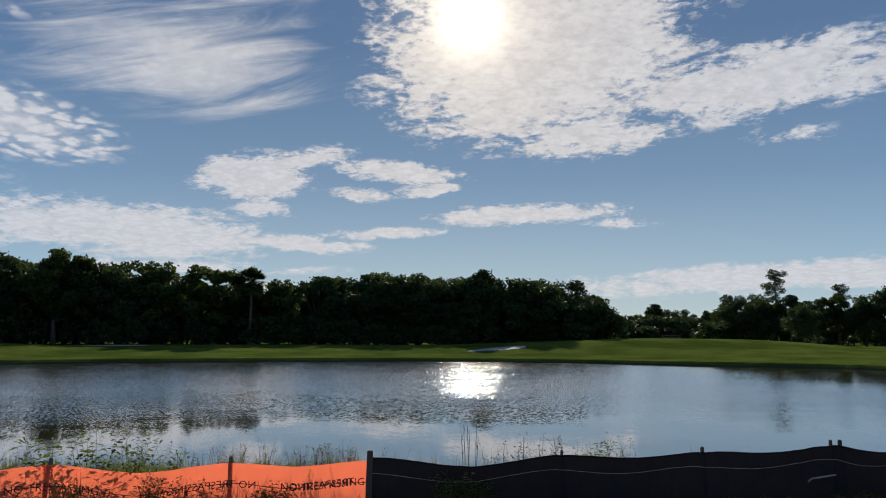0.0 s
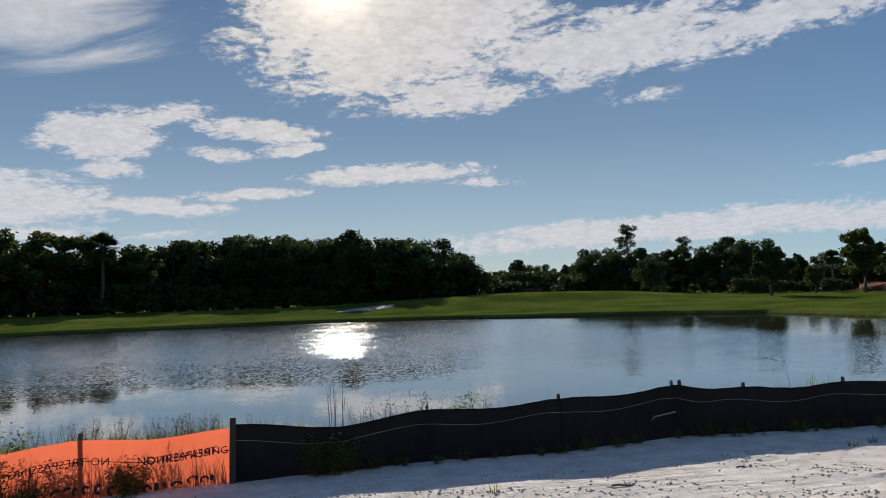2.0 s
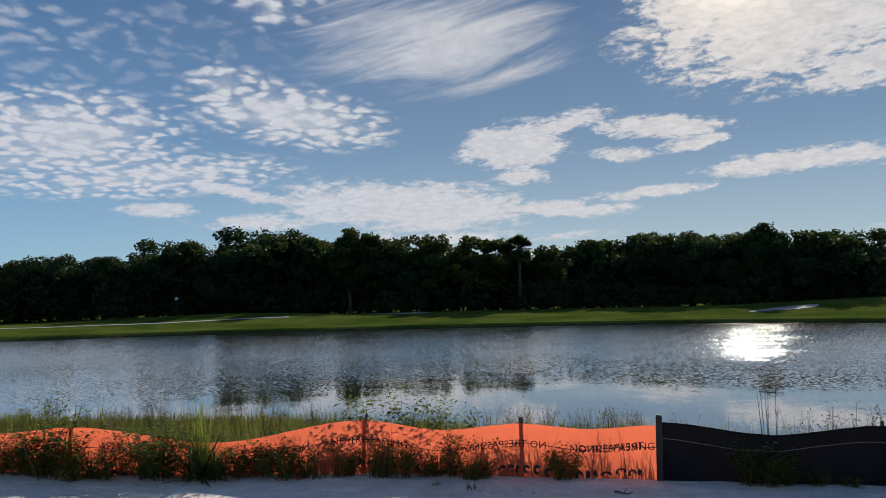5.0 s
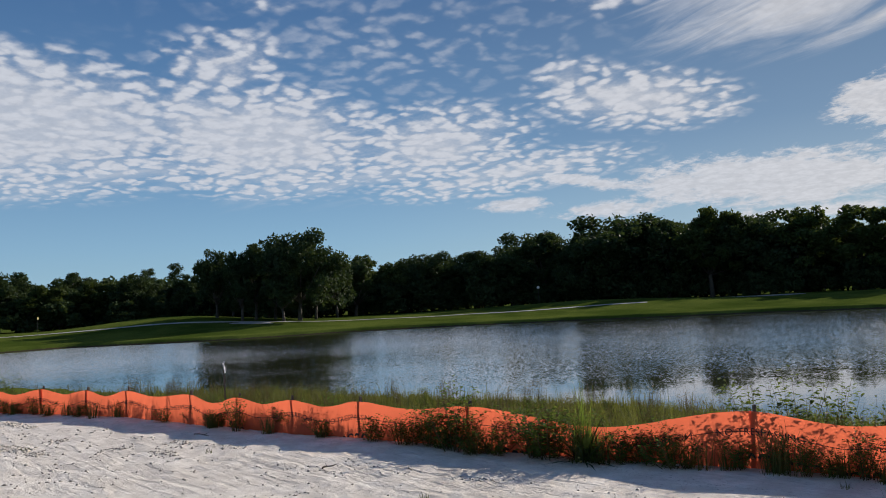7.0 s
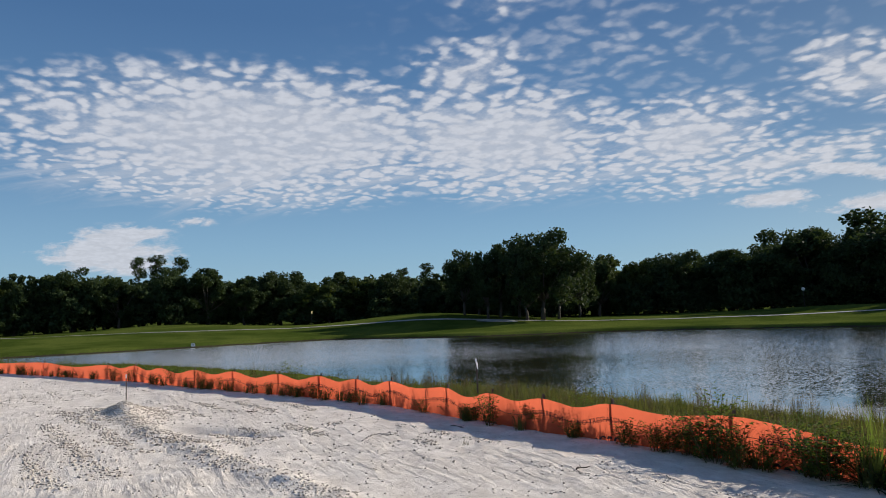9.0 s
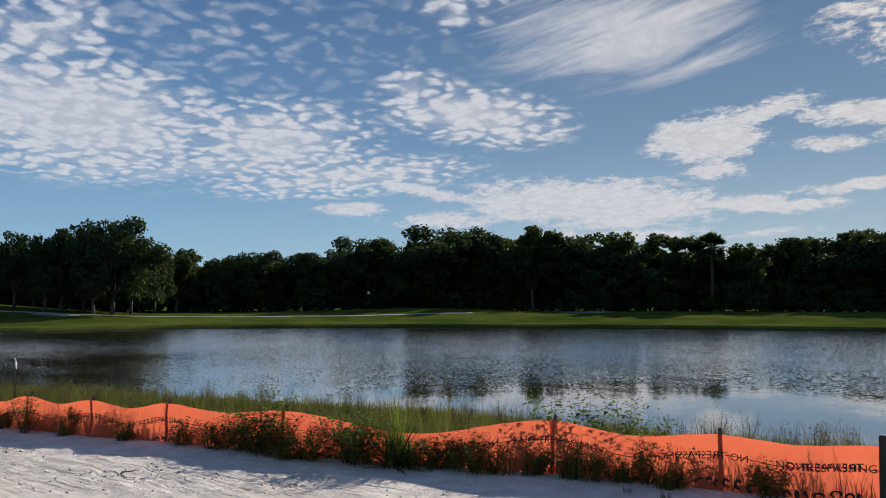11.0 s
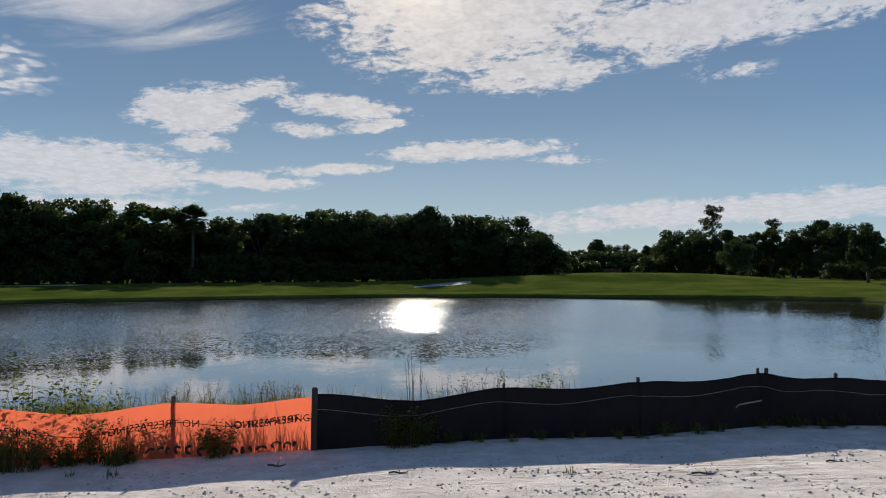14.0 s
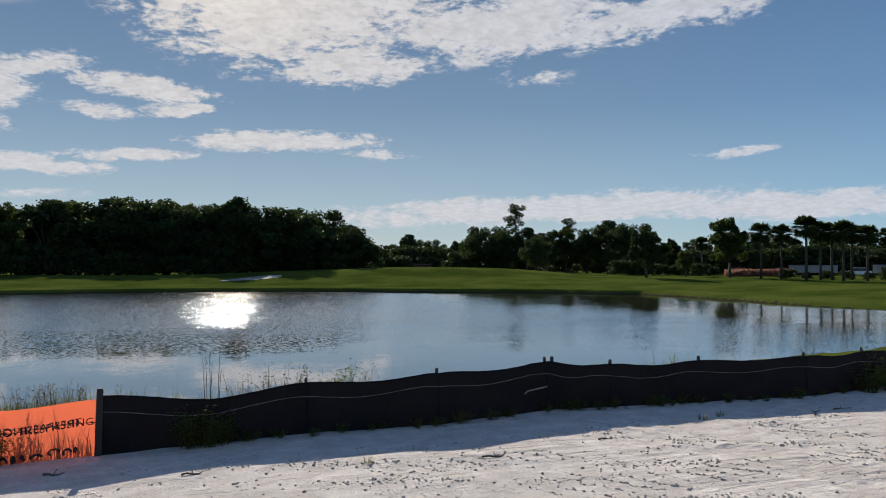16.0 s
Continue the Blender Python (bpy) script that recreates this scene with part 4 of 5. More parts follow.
def print_bars(line, start, count):
    """Unreadable heavy print along the foot of the mesh."""
    b = Bits()
    s = start
    for _ in range(count):
        w, below, h = rnd.uniform(0.05, 0.16), rnd.uniform(0.49, 0.52), rnd.uniform(0.07, 0.11)
        # a rounded heavy stroke, open at one side
        turn, sweep, thick = rnd.uniform(-0.6, 0.9), rnd.uniform(2.6, 4.8), rnd.uniform(0.026, 0.04)
        ring = []
        for i in range(9):
            c = turn + sweep * i / 8
            for rad in (1.0, 1.0 - thick / (w * 0.5)):
                ring.append(line.place(s + w * 0.5 + math.cos(c) * w * 0.5 * rad, min(below + h * 0.5 - math.sin(c) * h * 0.6 * rad, 0.625), 0.010))
        b.add(ring, [(2 * i, 2 * i + 1, 2 * i + 3, 2 * i + 2) for i in range(8)])
        s += w + rnd.uniform(0.0, 0.04)
    tagged(part("print_bar", b.mesh("print_bar", M_PRINT), fence, "heavy black print along the foot"), kind="stuff")


for start in (end - 1.0, end - 1.95, end - 2.9, end - 3.9, end - 7.0, end - 10.2, end - 13.1):
    print_bars(orange, start, 7)

black = FenceLine(BLACK_POSTS, [0.12, 0.05, 0.05, 0.045, 0.05, 0.04, 0.04, 0.05, 0.05, 0.05, 0.05], 0.035, 0.055)
silt = thing("black_silt_fence", "black woven silt fence with a pale cord, strung on wooden stakes", "fence")
for k in range(len(BLACK_POSTS) - 1):
    part("fabric_panel", black.panel(k, M_BLACK, "fabric_panel"), silt)
for k, (x, y, h) in enumerate(BLACK_POSTS[1:]):
    part("stake", stake_mesh(h + 0.02, 0.04, 0.035, M_STAKE, 50 + k), silt, "grey wooden stake", at=pose(x, y + 0.01, ground_at(x, y), rnd.uniform(-2, 2), rnd.uniform(-2, 2), rnd.uniform(-10, 10)))
x, y, h = BLACK_POSTS[3]
part("stake", stake_mesh(h + 0.02, 0.045, 0.035, M_DARK_STAKE, 70), silt, at=pose(x + 0.09, y - 0.03, ground_at(x, y), -2, 1.5, 4))
x, y, h = BLACK_POSTS[0]
part("corner_post", stake_mesh(h + 0.05, 0.075, 0.05, M_DARK_STAKE, 71), silt, "stout dark corner post", at=pose(x, y - 0.06, ground_at(x, y), 1, 1.0, 5))
for k in range(len(BLACK_POSTS) - 1):
    cord = Bits()
    pts = [black.place(black.s[k] + (black.s[k + 1] - black.s[k]) * min(max(i / 24, 0.002), 0.998), 0.185 + 0.02 * math.sin(i * 0.26), 0.012) for i in range(25)]
    cord.tube(pts, [0.0035] * 25, 5)
    part("cord", cord.mesh("cord", M_CORD, True), silt, "pale cord along the cloth")
for k in range(len(BLACK_POSTS) - 1):
    rim = Bits()
    rim.tube([black.place(black.s[k] + (black.s[k + 1] - black.s[k]) * min(max(i / 24, 0.002), 0.998), 0.008, 0.0) for i in range(25)], [0.011] * 25, 5)
    part("hem", rim.mesh("hem", M_BLACK, True), silt)
pipe = Bits()
pipe.tube([(5.0, 8.52, 0.27), (5.07, 8.50, 0.33), (5.3, 8.52, 0.36), (5.42, 8.55, 0.37)], [0.012] * 4, 8)
part("strap", pipe.mesh("strap", M_CORD, True), silt, "loose pale strap by a stake")


# ---- weeds and grass ----
def leaf_shape(b, root, d, up, size, width):
    side = d.cross(up).normalized() * width
    mid = root + d * size * 0.5 + up * size * 0.08
    b.add([root, mid + side, root + d * size - up * size * 0.1, mid - side], [(0, 1, 2, 3)])


def weed(seed, height, spread, stems, leaves, leaf, mat=None, name="weed", label="", bare=0.15, dry=False):
    r = random.Random(seed)
    top = thing(name, label, "weed", "weeds along the fences")
    wood, green = Bits(), Bits()
    for _ in range(stems):
        a, out, h = r.uniform(0, 6.28), spread * math.sqrt(r.random()), height * r.uniform(0.55, 1.0)
        p0 = Vector((0.25 * out * math.cos(a), 0.25 * out * math.sin(a), -0.04))
        p2 = Vector((out * math.cos(a), out * math.sin(a), h))
        p1 = p0.lerp(p2, 0.5) + Vector((r.uniform(-.04, .04), r.uniform(-.04, .04), 0.08 * h))
        wood.tube([p0, p1, p2], [0.005, 0.0035, 0.0015], 3)
        for _ in range(leaves):
            t = r.uniform(bare, 1.0)
            root = (p0.lerp(p1, t * 2) if t < 0.5 else p1.lerp(p2, t * 2 - 1))
            b_ = r.uniform(0, 6.28)
            twig = Vector((math.cos(b_), math.sin(b_), r.uniform(-0.2, 0.7))).normalized()
            start = root + twig * r.uniform(0.0, 0.10) * height
            size = leaf * r.uniform(0.6, 1.3)
            leaf_shape(green, start, twig, Vector((0, 0, 1)) + twig * 0.3, size, size * r.uniform(0.18, 0.32))
    tagged(part("stalk", wood.mesh("stalk", M_DRY), top), kind="stuff")
    tagged(part("foliage", green.mesh("foliage", mat or M_WEED), top), kind="stuff")
    return top


def blades(seed, count, spread, low, high, width, name, label, mat=None, lean=0.35, category="grass"):
    r = random.Random(seed)
    b = Bits()
    for _ in range(count):
        a, q = r.uniform(0, 6.28), spread * math.sqrt(r.random())
        h, w = r.uniform(low, high), width * r.uniform(0.6, 1.2)
        p = Vector((q * math.cos(a), q * math.sin(a), -0.03))
        a += r.uniform(-0.8, 0.8)
        d = Vector((math.cos(a), math.sin(a), 0))
        side = Vector((-math.sin(a), math.cos(a), 0)) * w
        bend = lean * r.uniform(0.2, 1.2)
        p1 = p + d * h * bend * 0.3 + Vector((0, 0, h * 0.55))
        p2 = p + d * h * bend + Vector((0, 0, h * (1 - 0.25 * bend)))
        b.add([p - side, p + side, p1 + side * 0.8, p1 - side * 0.8, p2], [(0, 1, 2, 3), (3, 2, 4)])
    return tagged(new(name, b.mesh(name, mat or M_BLADE)), label, category, "weeds along the fences")


L1 = "leafy dark green weed growing at the foot of the fence"
BUSHES = [weed(101, 0.46, 0.32, 20, 26, 0.055, label=L1), weed(102, 0.56, 0.28, 18, 28, 0.05, label=L1), weed(103, 0.34, 0.36, 20, 24, 0.05, label=L1)]
TALL = [weed(104, 1.05, 0.34, 12, 22, 0.085, label="tall leafy weed standing behind the fence", bare=0.3), weed(105, 0.95, 0.32, 12, 18, 0.045, mat=M_DRY, label="tall thin seeding weed behind the fence", bare=0.45),
        weed(106, 0.8, 0.3, 14, 14, 0.04, mat=M_DRY, label="thin dry weed behind the fence", bare=0.4)]
TUFTS = [blades(111, 60, 0.13, 0.18, 0.5, 0.006, "grass_tuft", "green grass tuft at the foot of the fence"), blades(112, 40, 0.16, 0.3, 0.75, 0.005, "grass_tuft", "tall grass tuft on the bank"),
         blades(113, 30, 0.07, 0.05, 0.16, 0.004, "grass_tuft", "small green tuft growing out of the sand")]
started = set()


def put_plant(ob, x, y, size=1.0, turn=None, tall=1.0):
    m = Matrix.LocRotScale((x, y, ground_at(x, y)), Euler((0, 0, rnd.uniform(0, 6.28) if turn is None else turn)), (size, size, size * tall))
    if ob.name not in started:
        started.add(ob.name)
        ob.matrix_basis = m
        return ob
    return copy_thing(ob, m @ Matrix.Diagonal((*(1 / v for v in ob.scale), 1)))


# in front of the orange mesh: thick from the palmetto leftwards, sparser towards the corner post
s = 6.0
while s < end - 0.5:
    x, y, *_ = orange.column(s)
    thick = 1.0 if x < -5.2 else 0.55
    size = rnd.uniform(0.75, 1.2) * (0.8 if x < -13 else 1.45 if -8.2 < x < -4.7 else 1.0)
    open_stretch = x > -2.6
    if rnd.random() < (0.5 if x < -9 else 0.95 if x < -5 else 0.15 if open_stretch else 0.7):
        put_plant(BUSHES[rnd.randrange(3)], x + rnd.uniform(-.1, .1), y - rnd.uniform(0.08, 0.26), size * (0.75 + 0.25 * thick))
    if rnd.random() < (0.15 if open_stretch else 0.5):
        put_plant(TUFTS[0], x + rnd.uniform(-.2, .2), y - rnd.uniform(0.05, 0.3), rnd.uniform(0.6, 1.0))
    if -8.2 < x < -3.6 and rnd.random() < 0.6:
        put_plant(TUFTS[1], x + rnd.uniform(-.2, .2), y + rnd.choice((-0.2, 0.2, 0.35)), rnd.uniform(0.8, 1.15))
    if rnd.random() < (0.5 if open_stretch else 0.9):
        put_plant(BUSHES[rnd.randrange(3)], x + rnd.uniform(-.1, .1), y + rnd.uniform(0.14, 0.4), rnd.uniform(0.8, 1.25))
    s += rnd.uniform(0.2, 0.36) if x > -14 else rnd.uniform(0.4, 0.7)
# behind the fences, over the bank
for x, off, k, size in [(-4.0, .5, 0, 1.1), (-3.7, .7, 0, 1.0), (-4.6, .6, 0, 1.05), (-3.3, .6, 0, .8), (-5.3, .5, 1, .9), (-3.0, .5, 1, .85), (-2.0, .7, 2, .9), (-1.5, .6, 1, .95), (-1.35, .9, 1, .9), (-.4, .8, 2, .9),
                        (-7.0, .6, 1, .95), (-8.6, .5, 0, .95), (-8.2, .8, 1, 1.0), (-10.4, .6, 1, .9), (-12.2, .6, 1, .9), (-15.5, .9, 1, 1.0), (.95, .8, 2, 1.0), (1.2, .9, 1, .95), (1.5, .8, 2, 1.15), (1.95, .7, 1, 1.0), (2.3, .6, 0, .85), (2.7, .8, 2, 1.0), (-6.2, 1.2, 2, 1.1), (-9.4, 1.4, 2, 1.0), (-13.6, 1.2, 1, .9), (-18, 1.2, 1, 1.0), (-22.5, 1.4, 0, 1.0), (-24, 1.3, 1, 1.0)]:
    put_plant(TALL[k], x, float(fence_y(x)) + off, size)
for _ in range(150):
    x = rnd.uniform(-27, -1.2)
    room = float(np.interp(x, [p[0] for p in NEAR_SHORE], [p[1] for p in NEAR_SHORE])) - float(fence_y(x))
    put_plant([BUSHES[0], BUSHES[1], TALL[1], TALL[2], TALL[2]][rnd.randrange(5)], x, float(fence_y(x)) + room * rnd.uniform(0.08, 0.9), rnd.uniform(0.5, 0.95))
# along the black cloth
for x, off, k, size in [(.28, .16, 1, .95), (.5, .2, 0, .95), (.72, .14, 1, .8), (1.3, .1, 2, .3), (2.2, .14, 2, .38), (2.6, .12, 2, .25), (3.5, .16, 2, .4), (4.7, .14, 2, .4), (5.9, .18, 2, .5), (6.5, .15, 0, .4), (7.3, .2, 2, .5), (11.6, .25, 0, 1.2), (12.1, .3, 1, 1.2), (12.6, .25, 0, 1.1)]:
    put_plant(BUSHES[k], x, float(fence_y(x)) - off, size)
x = 1.0
while x < 13.5:
    put_plant(BUSHES[2] if rnd.random() < 0.7 else TUFTS[2], x, float(fence_y(x)) - rnd.uniform(0.08, 0.26), rnd.uniform(0.25, 0.55))
    x += rnd.uniform(0.2, 0.5)
for x, y, size in [(-6.4, 3.9, 1.0), (-2.75, 6.9, 1.1), (-3.2, 7.0, .8), (2.1, 6.4, .9), (7.2, 7.2, 1.2), (7.6, 7.3, 1.0), (-11, 3.7, .8), (-14, 2.0, .9)]:
    put_plant(TUFTS[2], x, y, size)


def stalks(x, y):
    top = thing("dry_stalk", "bare dry stalks rising behind the black fence", "weed", "weeds along the fences", at=pose(x, y, ground_at(x, y)))
    b = Bits()
    for k in range(6):
        h, dx = rnd.uniform(0.8, 1.25), rnd.uniform(-0.12, 0.12)
        b.tube([(dx, 0, -0.05), (dx * 1.2, 0.02, h * 0.6), (dx * 1.3 + rnd.uniform(-.03, .03), 0, h)], [0.006, 0.005, 0.002], 4)
        for _ in range(7):
            z = h * rnd.uniform(0.6, 0.98)
            b.tube([(dx * 1.25, 0.01, z), (dx * 1.25 + rnd.uniform(-.03, .03), rnd.uniform(-.03, .03), z + 0.05)], [0.003, 0.0015], 3)
    tagged(part("stalk", b.mesh("stalk", M_TWIG), top), kind="stuff")


stalks(0.55, 8.55)
palmetto = thing("palmetto", "spiky green palmetto growing through the orange fence", "palmetto", at=pose(-6.2, 6.55, ground_at(-6.2, 6.55)))
fan = Bits()
for k in range(70):
    a_, lift, size = rnd.uniform(0, 6.28), rnd.uniform(0.0, 1.2), rnd.uniform(0.4, 0.75)
    d = Vector((math.cos(a_) * math.cos(lift), math.sin(a_) * math.cos(lift), math.sin(lift)))
    side = Vector((-math.sin(a_), math.cos(a_), 0)) * 0.014
    root = d * 0.1
    mid, tip = root + d * size * 0.5, root + d * size - Vector((0, 0, 0.1 * size))
    fan.add([root - side * 0.6, root + side * 0.6, mid + side, mid - side, tip], [(0, 1, 2, 3), (3, 2, 4)])
tagged(part("frond_fan", fan.mesh("frond_fan", M_PALM), palmetto), kind="stuff")
reed = Bits()
for k in range(26):
    dx, dy, h = rnd.gauss(0, 0.08), rnd.gauss(0, 0.05), rnd.uniform(0.6, 1.2)
    lean_x = rnd.gauss(0, 0.09)
    reed.add([(dx - .005, dy, 0), (dx + .005, dy, 0), (dx + lean_x * .5 + .004, dy, h * .6), (dx + lean_x * .5 - .004, dy, h * .6), (dx + lean_x * 1.3, dy, h)], [(0, 1, 2, 3), (3, 2, 4)])
tagged(part("blade_clump", reed.mesh("blade_clump", M_WEED), palmetto, "tall upright grass blades"), kind="stuff")


def bank_grass():
    """The rough grass between the fences and the water."""
    rng = np.random.default_rng(9)
    n = 85000
    x = np.concatenate([rng.uniform(-26, -0.5, int(n * 0.8)), rng.uniform(-60, -26, int(n * 0.1)), rng.uniform(-0.5, 14, int(n * 0.1))])
    shore = np.interp(x, [p[0] for p in NEAR_SHORE], [p[1] for p in NEAR_SHORE])
    f = fence_y(x) + 0.08
    q = rng.random(len(x)) ** 1.25
    y = f + (shore - f) * q
    z, _, _ = ground_z(x, y)
    keep = z > WATER + 0.02
    x, y, z, q = x[keep], y[keep], z[keep], q[keep]
    n = len(x)
    patch = value_noise(x * 0.9, y * 0.9, 21)
    h = rng.uniform(0.10, 0.34, n) * (0.5 + 1.1 * patch) * (1.25 - 0.55 * q) + (rng.random(n) < 0.04) * rng.uniform(0.15, 0.4, n)
    a = rng.uniform(0, 6.28, n)
    dx, dy = np.cos(a), np.sin(a)
    w, bend = rng.uniform(0.004, 0.009, n), rng.uniform(0.1, 0.6, n)
    root = np.stack([x, y, z - 0.03], 1)
    side = np.stack([-dy * w, dx * w, 0 * w], 1)
    mid = root + np.stack([dx * h * bend * 0.3, dy * h * bend * 0.3, h * 0.6], 1)
    tip = root + np.stack([dx * h * bend, dy * h * bend, h], 1)
    verts = np.stack([root - side, root + side, mid + side * 0.7, mid - side * 0.7, tip], 1).reshape(-1, 3)
    k = np.arange(n)[:, None] * 5
    tris = np.concatenate([k + [0, 1, 2], k + [0, 2, 3], k + [3, 2, 4]])
    tagged(new("grass", mesh_of("grass", verts, tris, M_BLADE)), "rough green grass on the bank by the water", "grass", kind="stuff")


bank_grass()


# ---- clods, twigs, stakes ----
def clods():
    rng = np.random.default_rng(4)
    x = np.concatenate([rng.uniform(-32, 16, 160000), rng.uniform(-13, 12, 260000), rng.uniform(-20, -6, 160000)])
    y = np.concatenate([rng.uniform(-4, 8.6, 160000), rng.uniform(1.5, 8.0, 260000), rng.uniform(-2.5, 4, 160000)])
    n = len(x)
    d = fence_y(x) - y
    field = value_noise(x * 0.5 + 3, y * 0.5, 31) * 0.5 + value_noise(x * 2.2, y * 2.2, 32) * 0.5
    slant = np.where(x < -1.5, -0.2, 0.38)
    track = 0.5 + 0.5 * np.sin((y + slant * x) * 8.0 + 2.0 * value_noise(x * 0.7, y * 0.7, 33))
    chance = 0.012 + smooth((field - 0.44) / 0.16) * (0.05 + 0.95 * track ** 3) * 0.5
    # short slanting cleat marks of a tracked machine
    bar = 0.5 + 0.5 * np.sin((x + 0.55 * (y - 6.0)) * 24.0 + 1.5 * value_noise(x * 2.0, y * 2.0, 37))
    for middle, lean in ((6.02, 0.0), (4.6, 0.0), (6.9, 0.12)):
        lane = smooth((0.34 - np.abs(y - middle - lean * (x - 4.0))) / 0.1) * smooth((x + 3.5) / 1.0)
        if lean:
            lane = lane * smooth((x - 3.0) / 1.0)
        rough = smooth((value_noise(x * 1.3 + 9, y * 1.3, 38) - 0.36) / 0.2)
        chance = chance * (1 - 0.8 * lane) + lane * rough * smooth((bar - 0.62) / 0.2) * 0.6
    heap = np.exp(-(((x + 18.0) / 1.5) ** 2 + ((y + 1.0) / 0.8) ** 2))
    chance = np.maximum(chance, np.maximum(heap, ridge_near(x, y, 0.3) * (0.3 + 0.7 * smooth((field - 0.35) / 0.2))) * 0.8) * smooth((d - 0.9) / 0.8)
    keep = (rng.random(n) < chance) & (np.hypot(x, y + 1.4) > 2.5)
    x, y = x[keep], y[keep]
    n = len(x)
    z = ground_z(x, y)[0]
    r = (0.003 + 0.02 * rng.random(n) ** 4.2) * (1 + 0.5 * smooth((-8 - x) / 4))
    octa = np.array([(1, 0, 0), (-1, 0, 0), (0, 1, 0), (0, -1, 0), (0, 0, 0.75), (0, 0, -0.6)], float)
    jit = rng.uniform(0.6, 1.35, (n, 6, 1))
    turn = rng.uniform(0, 6.28, n)
    c, s_ = np.cos(turn)[:, None], np.sin(turn)[:, None]
    v = octa[None] * jit * r[:, None, None]
    v = np.stack([v[..., 0] * c - v[..., 1] * s_, v[..., 0] * s_ + v[..., 1] * c, v[..., 2]], -1) + np.stack([x, y, z + r * 0.25], 1)[:, None]
    faces = np.array([(0, 2, 4), (2, 1, 4), (1, 3, 4), (3, 0, 4), (2, 0, 5), (1, 2, 5), (3, 1, 5), (0, 3, 5)])
    faces = (faces[None] + (np.arange(n) * 6)[:, None, None]).reshape(-1, 3)
    tagged(new("sand_clods", mesh_of("sand_clods", v.reshape(-1, 3), faces, M_CLOD)), "small crumbled clods of sandy soil on the track", "soil", kind="stuff")


clods()


def twig(x, y, length, turn):
    b = Bits()
    pts = [(t * length, 0.03 * math.sin(t * 5 + turn), 0.012 + 0.008 * math.sin(t * 7)) for t in (0, 0.25, 0.5, 0.75, 1)]
    b.tube(pts, [0.012, 0.011, 0.010, 0.008, 0.004], 5)
    b.tube([pts[2], (length * 0.62, 0.09, 0.04)], [0.006, 0.003], 4)
    ob = tagged(new("twig", b.mesh("twig", M_TWIG, True)), "dry brown twig lying on the sand", "twig", "twigs on the sand")
    ob.matrix_basis = pose(x, y, ground_at(x, y), 0, 0, turn)


for x, y, length, turn in [(3.35, 6.15, .3, 8), (-1.15, 7.15, .2, 2), (0.2, 6.6, .22, 20), (9.6, 7.2, .35, -8), (-8.6, 4.1, .25, 100), (-12.9, 4.4, .45, 5), (-3.4, 5.6, .4, 15), (8.9, 6.9, .4, 30), (5.1, 6.6, .18, -20), (-17.5, 1.5, .3, 40)]:
    twig(x, y, length, turn)


def survey_stake(x, y, height, label, ribbon):
    top = thing("survey_stake", label, "stake", at=pose(x, y, ground_at(x, y)))
    part("stake", stake_mesh(height, 0.035, 0.02, M_STAKE, int(height * 100)), top)
    b = Bits()
    if ribbon:
        b.tube([(0, -0.015, height - 0.02), (0.02, -0.03, height + 0.03), (0.06, -0.03, height - 0.04), (0.09, -0.03, height - 0.16)], [0.018, 0.022, 0.02, 0.012], 6)
        part("ribbon", b.mesh("ribbon", M_WHITE, True), top, "white ribbon tied to the top")
    else:
        b.box((-0.02, -0.013, height - 0.07), (0.02, 0.013, height + 0.012))
        part("painted_tip", b.mesh("painted_tip", M_WHITE), top, "white painted tip")


survey_stake(-18.1, -0.95, 0.6, "thin survey stake with a white tip in a heap of sand", False)
survey_stake(-14.9, 6.0, 1.1, "wooden survey stake with a white ribbon on the bank", True)


# ---- far side: golf course things and the road beyond ----
def far_place(azimuth, reach):
    x, y = EYE[0] - math.sin(radians(azimuth)) * reach, EYE[1] + math.cos(radians(azimuth)) * reach
    return x, y, ground_at(x, y)


def golf_flag(azimuth, reach):
    x, y, z = far_place(azimuth, reach)
    top = thing("golf_flag", "golf pin with a pale flag on the green", "flag", "golf pins", at=pose(x, y, z))
    b = Bits()
    b.tube([(0, 0, -0.1), (0, 0, 2.1)], [0.025, 0.02], 6)
    part("pole", b.mesh("pole", M_RUBBER), top)
    b = Bits()
    b.add([(0.02, 0, 2.1), (0.3, 0.08, 2.05), (0.5, 0, 1.9), (0.3, 0.05, 1.75), (0.02, 0, 1.7)], [(0, 1, 2, 3, 4)])
    part("flag", b.mesh("flag", M_RED_FLAG), top)


golf_flag(75.1, 112)
golf_flag(55.6, 121)


# an unidentified white spot, built as a disc on an added post
def marker(x, y, z, height, label):
    top = thing("course_marker", label, "marker", at=pose(x, y, z))
    b = Bits()
    b.tube([(0, 0, -0.1), (0, 0, height)], [0.05, 0.04], 6)
    part("post", b.mesh("post", M_DARK_STAKE), top)
    b = Bits()
    b.tube([(0, -0.10, height), (0, -0.08, height), (0, 0.08, height), (0, 0.1, height)], [0.2, 0.24, 0.24, 0.2], 12)
    part("disc", b.mesh("disc", M_WHITE, True), top, "round white disc")


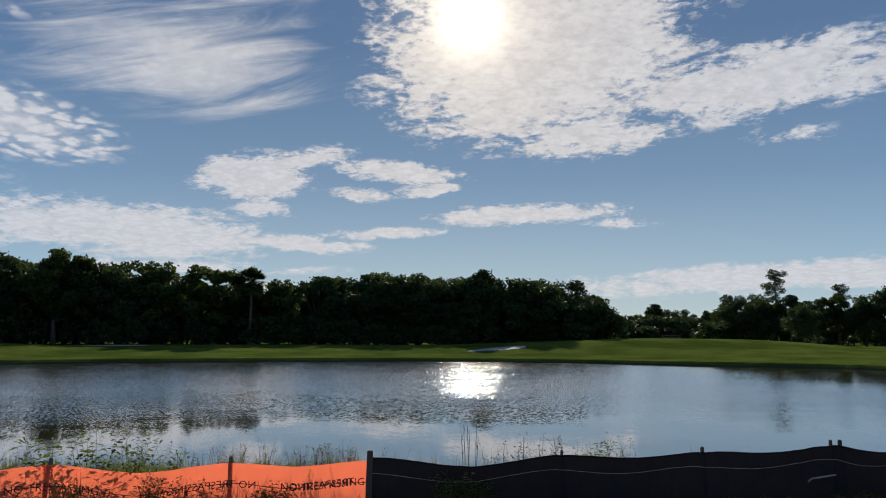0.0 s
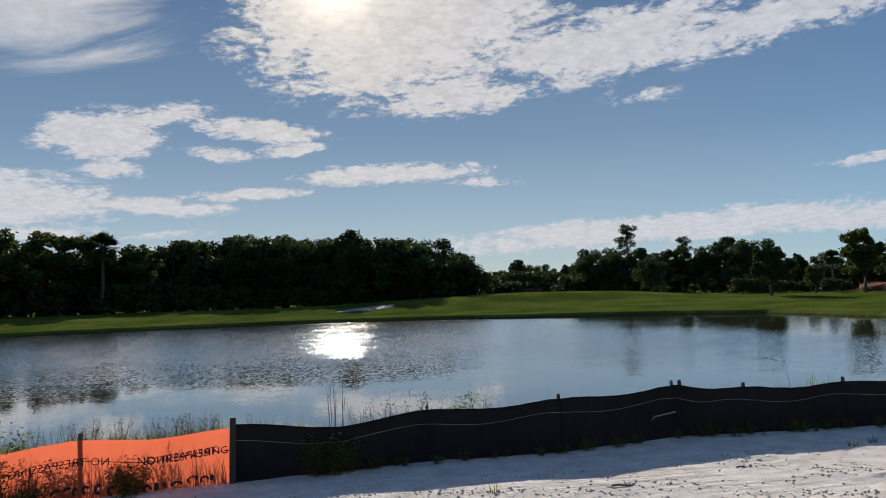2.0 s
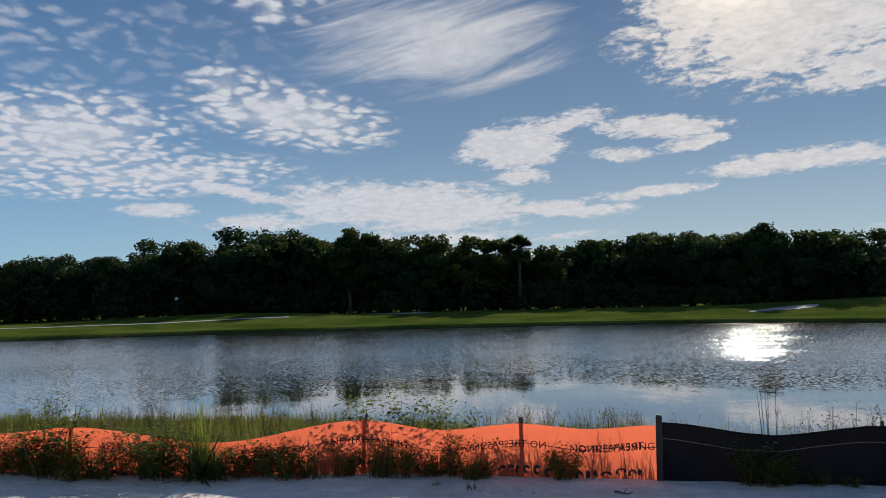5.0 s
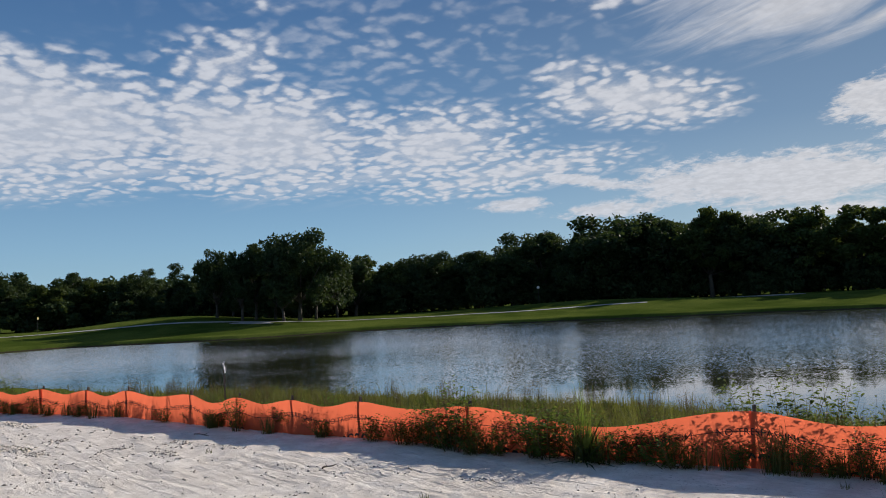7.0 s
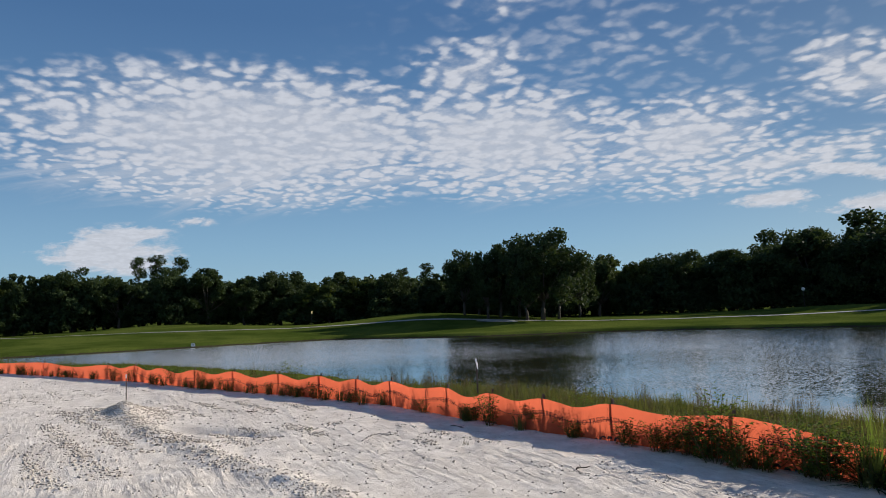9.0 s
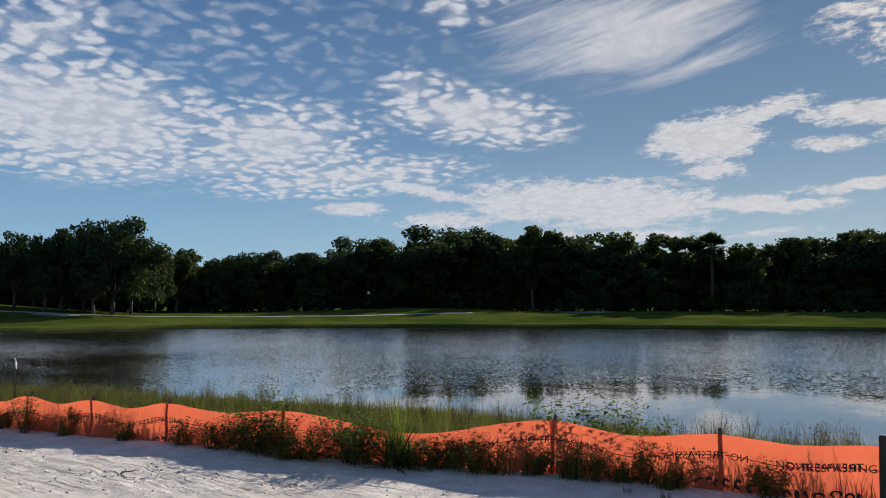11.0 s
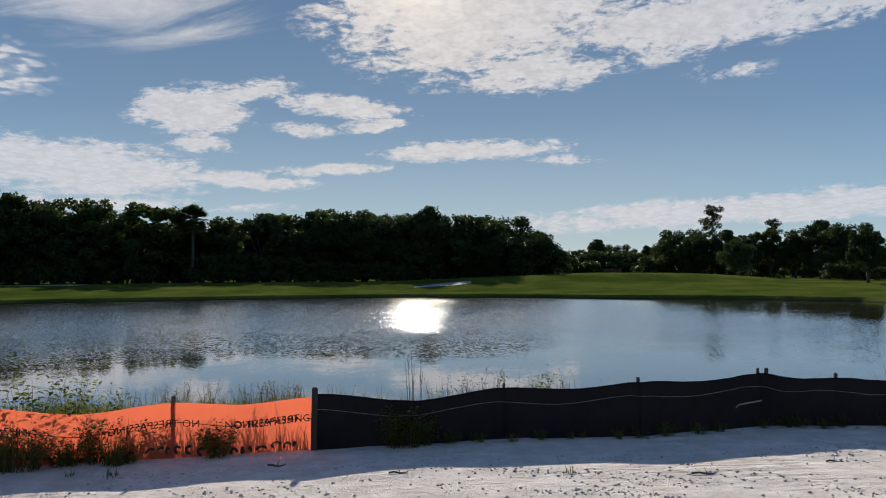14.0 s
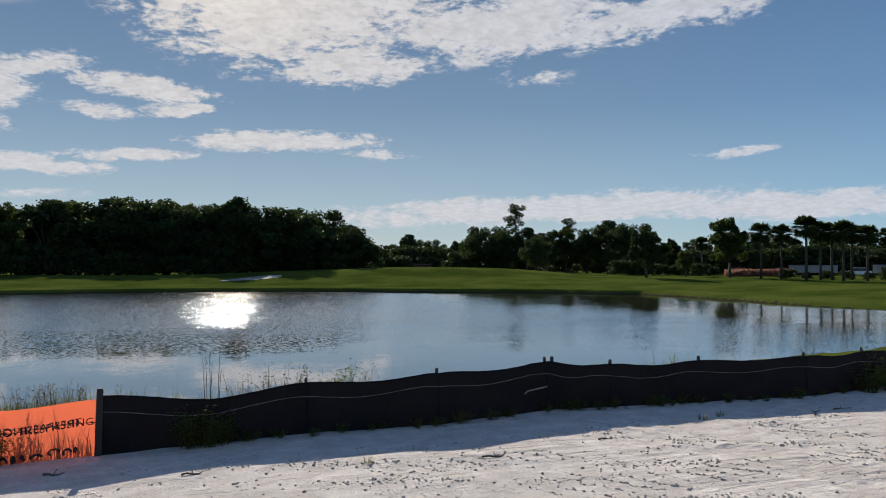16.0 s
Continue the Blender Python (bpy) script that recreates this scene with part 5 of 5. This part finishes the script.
x, y, z = far_place(39.05, 117)
marker(x, y, z, 2.55, "small white spot before the woods, built as a disc on a post")
for az_, reach in ((83.7, 82.0),):
    x, y, z = far_place(az_, reach)
    top = thing("hazard_sign", "small white sign on a short post at the water's edge", "sign", "signs at the shore", at=pose(x, y, z, 0, 0, az_))
    b = Bits()
    b.box((-0.03, -0.03, -0.1), (0.03, 0.03, 0.3))
    part("post", b.mesh("post", M_STAKE), top)
    b = Bits()
    b.box((-0.2, -0.06, 0.1), (0.2, -0.035, 0.42))
    part("panel", b.mesh("panel", M_WHITE), top)
    b = Bits()
    b.box((-0.05, -0.068, 0.16), (0.05, -0.062, 0.36))
    part("mark", b.mesh("mark", M_PRINT), top)

x, y, z = far_place(-18.4, 124)
rail = thing("rail_fence", "short red-brown wooden rail fence behind the green", "fence", at=pose(x, y, z - 0.1, 0, 0, -18))
for k in range(3):
    b = Bits()
    b.box((-1.3 + 1.3 * k - .06, -.06, 0), (-1.3 + 1.3 * k + .06, .06, 1.2), 0.95)
    part("post", b.mesh("post", M_RAIL), rail)
for k in range(3):
    b = Bits()
    b.box((-1.45, -.1, .3 + .33 * k), (1.45, -.055, .43 + .33 * k))
    part("rail", b.mesh("rail", M_RAIL), rail)


def muhly():
    rng = np.random.default_rng(8)
    n = 5200
    az_ = np.radians(rng.uniform(-45.4, -40.9, n))
    reach = 121 + rng.uniform(0, 5, n)
    x, y = EYE[0] - np.sin(az_) * reach, EYE[1] + np.cos(az_) * reach
    z = ground_z(x, y)[0] + rng.uniform(0.15, 1.0, n) * (0.7 + 0.5 * value_noise(x * 0.5, y * 0.5, 41))
    v, f = leaf_quads(np.stack([x, y, z], 1), 0.22, rng, long=2.0)
    tagged(new("flowering_grass", mesh_of("flowering_grass", v, f, M_MUHLY)), "band of pink flowering grass by the road", "grass", kind="stuff")


muhly()


# a pale low wall beyond the palms, built as a trailer with added wheels
def wall_block(az_, reach, width, height):
    x, y, z = far_place(az_, reach)
    top = thing("site_trailer", "long low white wall beyond the palms, built as a trailer", "trailer", "trailers beyond the palms", at=pose(x, y, z, 0, 0, az_))
    b = Bits()
    b.box((-width / 2, -1.3, 0.5), (width / 2, 1.3, height), 0.985)
    part("body", b.mesh("body", M_TRAILER), top)
    b = Bits()
    b.box((-width / 2 - .1, -1.4, height), (width / 2 + .1, 1.4, height + 0.12), 0.97)
    part("roof", b.mesh("roof", M_TRAILER), top)
    for k in (-1, 1):
        b = Bits()
        b.tube([(k * width * .3, -1.25, 0.45), (k * width * .3, -1.0, 0.45)], [0.45, 0.45], 14)
        part("wheel", b.mesh("wheel", M_RUBBER), top)


wall_block(-46.6, 150, 8, 1.7)
wall_block(-51.8, 142, 8, 1.8)


def parked_car(az_, reach, mat, label):
    x, y, z = far_place(az_, reach)
    top = thing("car", label, "car", "cars on the road", at=pose(x, y, z, 0, 0, az_))
    b = Bits()
    b.box((-2.1, -.85, .3), (2.1, .85, .85), 0.96)
    part("body", b.mesh("body", mat), top)
    b = Bits()
    b.box((-1.2, -.78, .85), (1.4, .78, 1.35), 0.78)
    part("window", b.mesh("window", M_GLASS), top)
    b = Bits()
    b.box((-.95, -.62, 1.35), (1.15, .62, 1.42), 0.95)
    part("roof", b.mesh("roof", mat), top)
    for sx in (-1.3, 1.3):
        for sy in (-.86, .66):
            b = Bits()
            b.tube([(sx, sy, .33), (sx, sy + .2, .33)], [.33, .33], 14)
            part("wheel", b.mesh("wheel", M_RUBBER), top)


parked_car(-41.8, 146, M_CAR_RED, "red parked car beyond the pink grass")
parked_car(-44.6, 147, M_CAR_RED, "red parked car beyond the pink grass")
parked_car(-49.3, 139, M_CAR_WHITE, "white parked car beyond the palms")
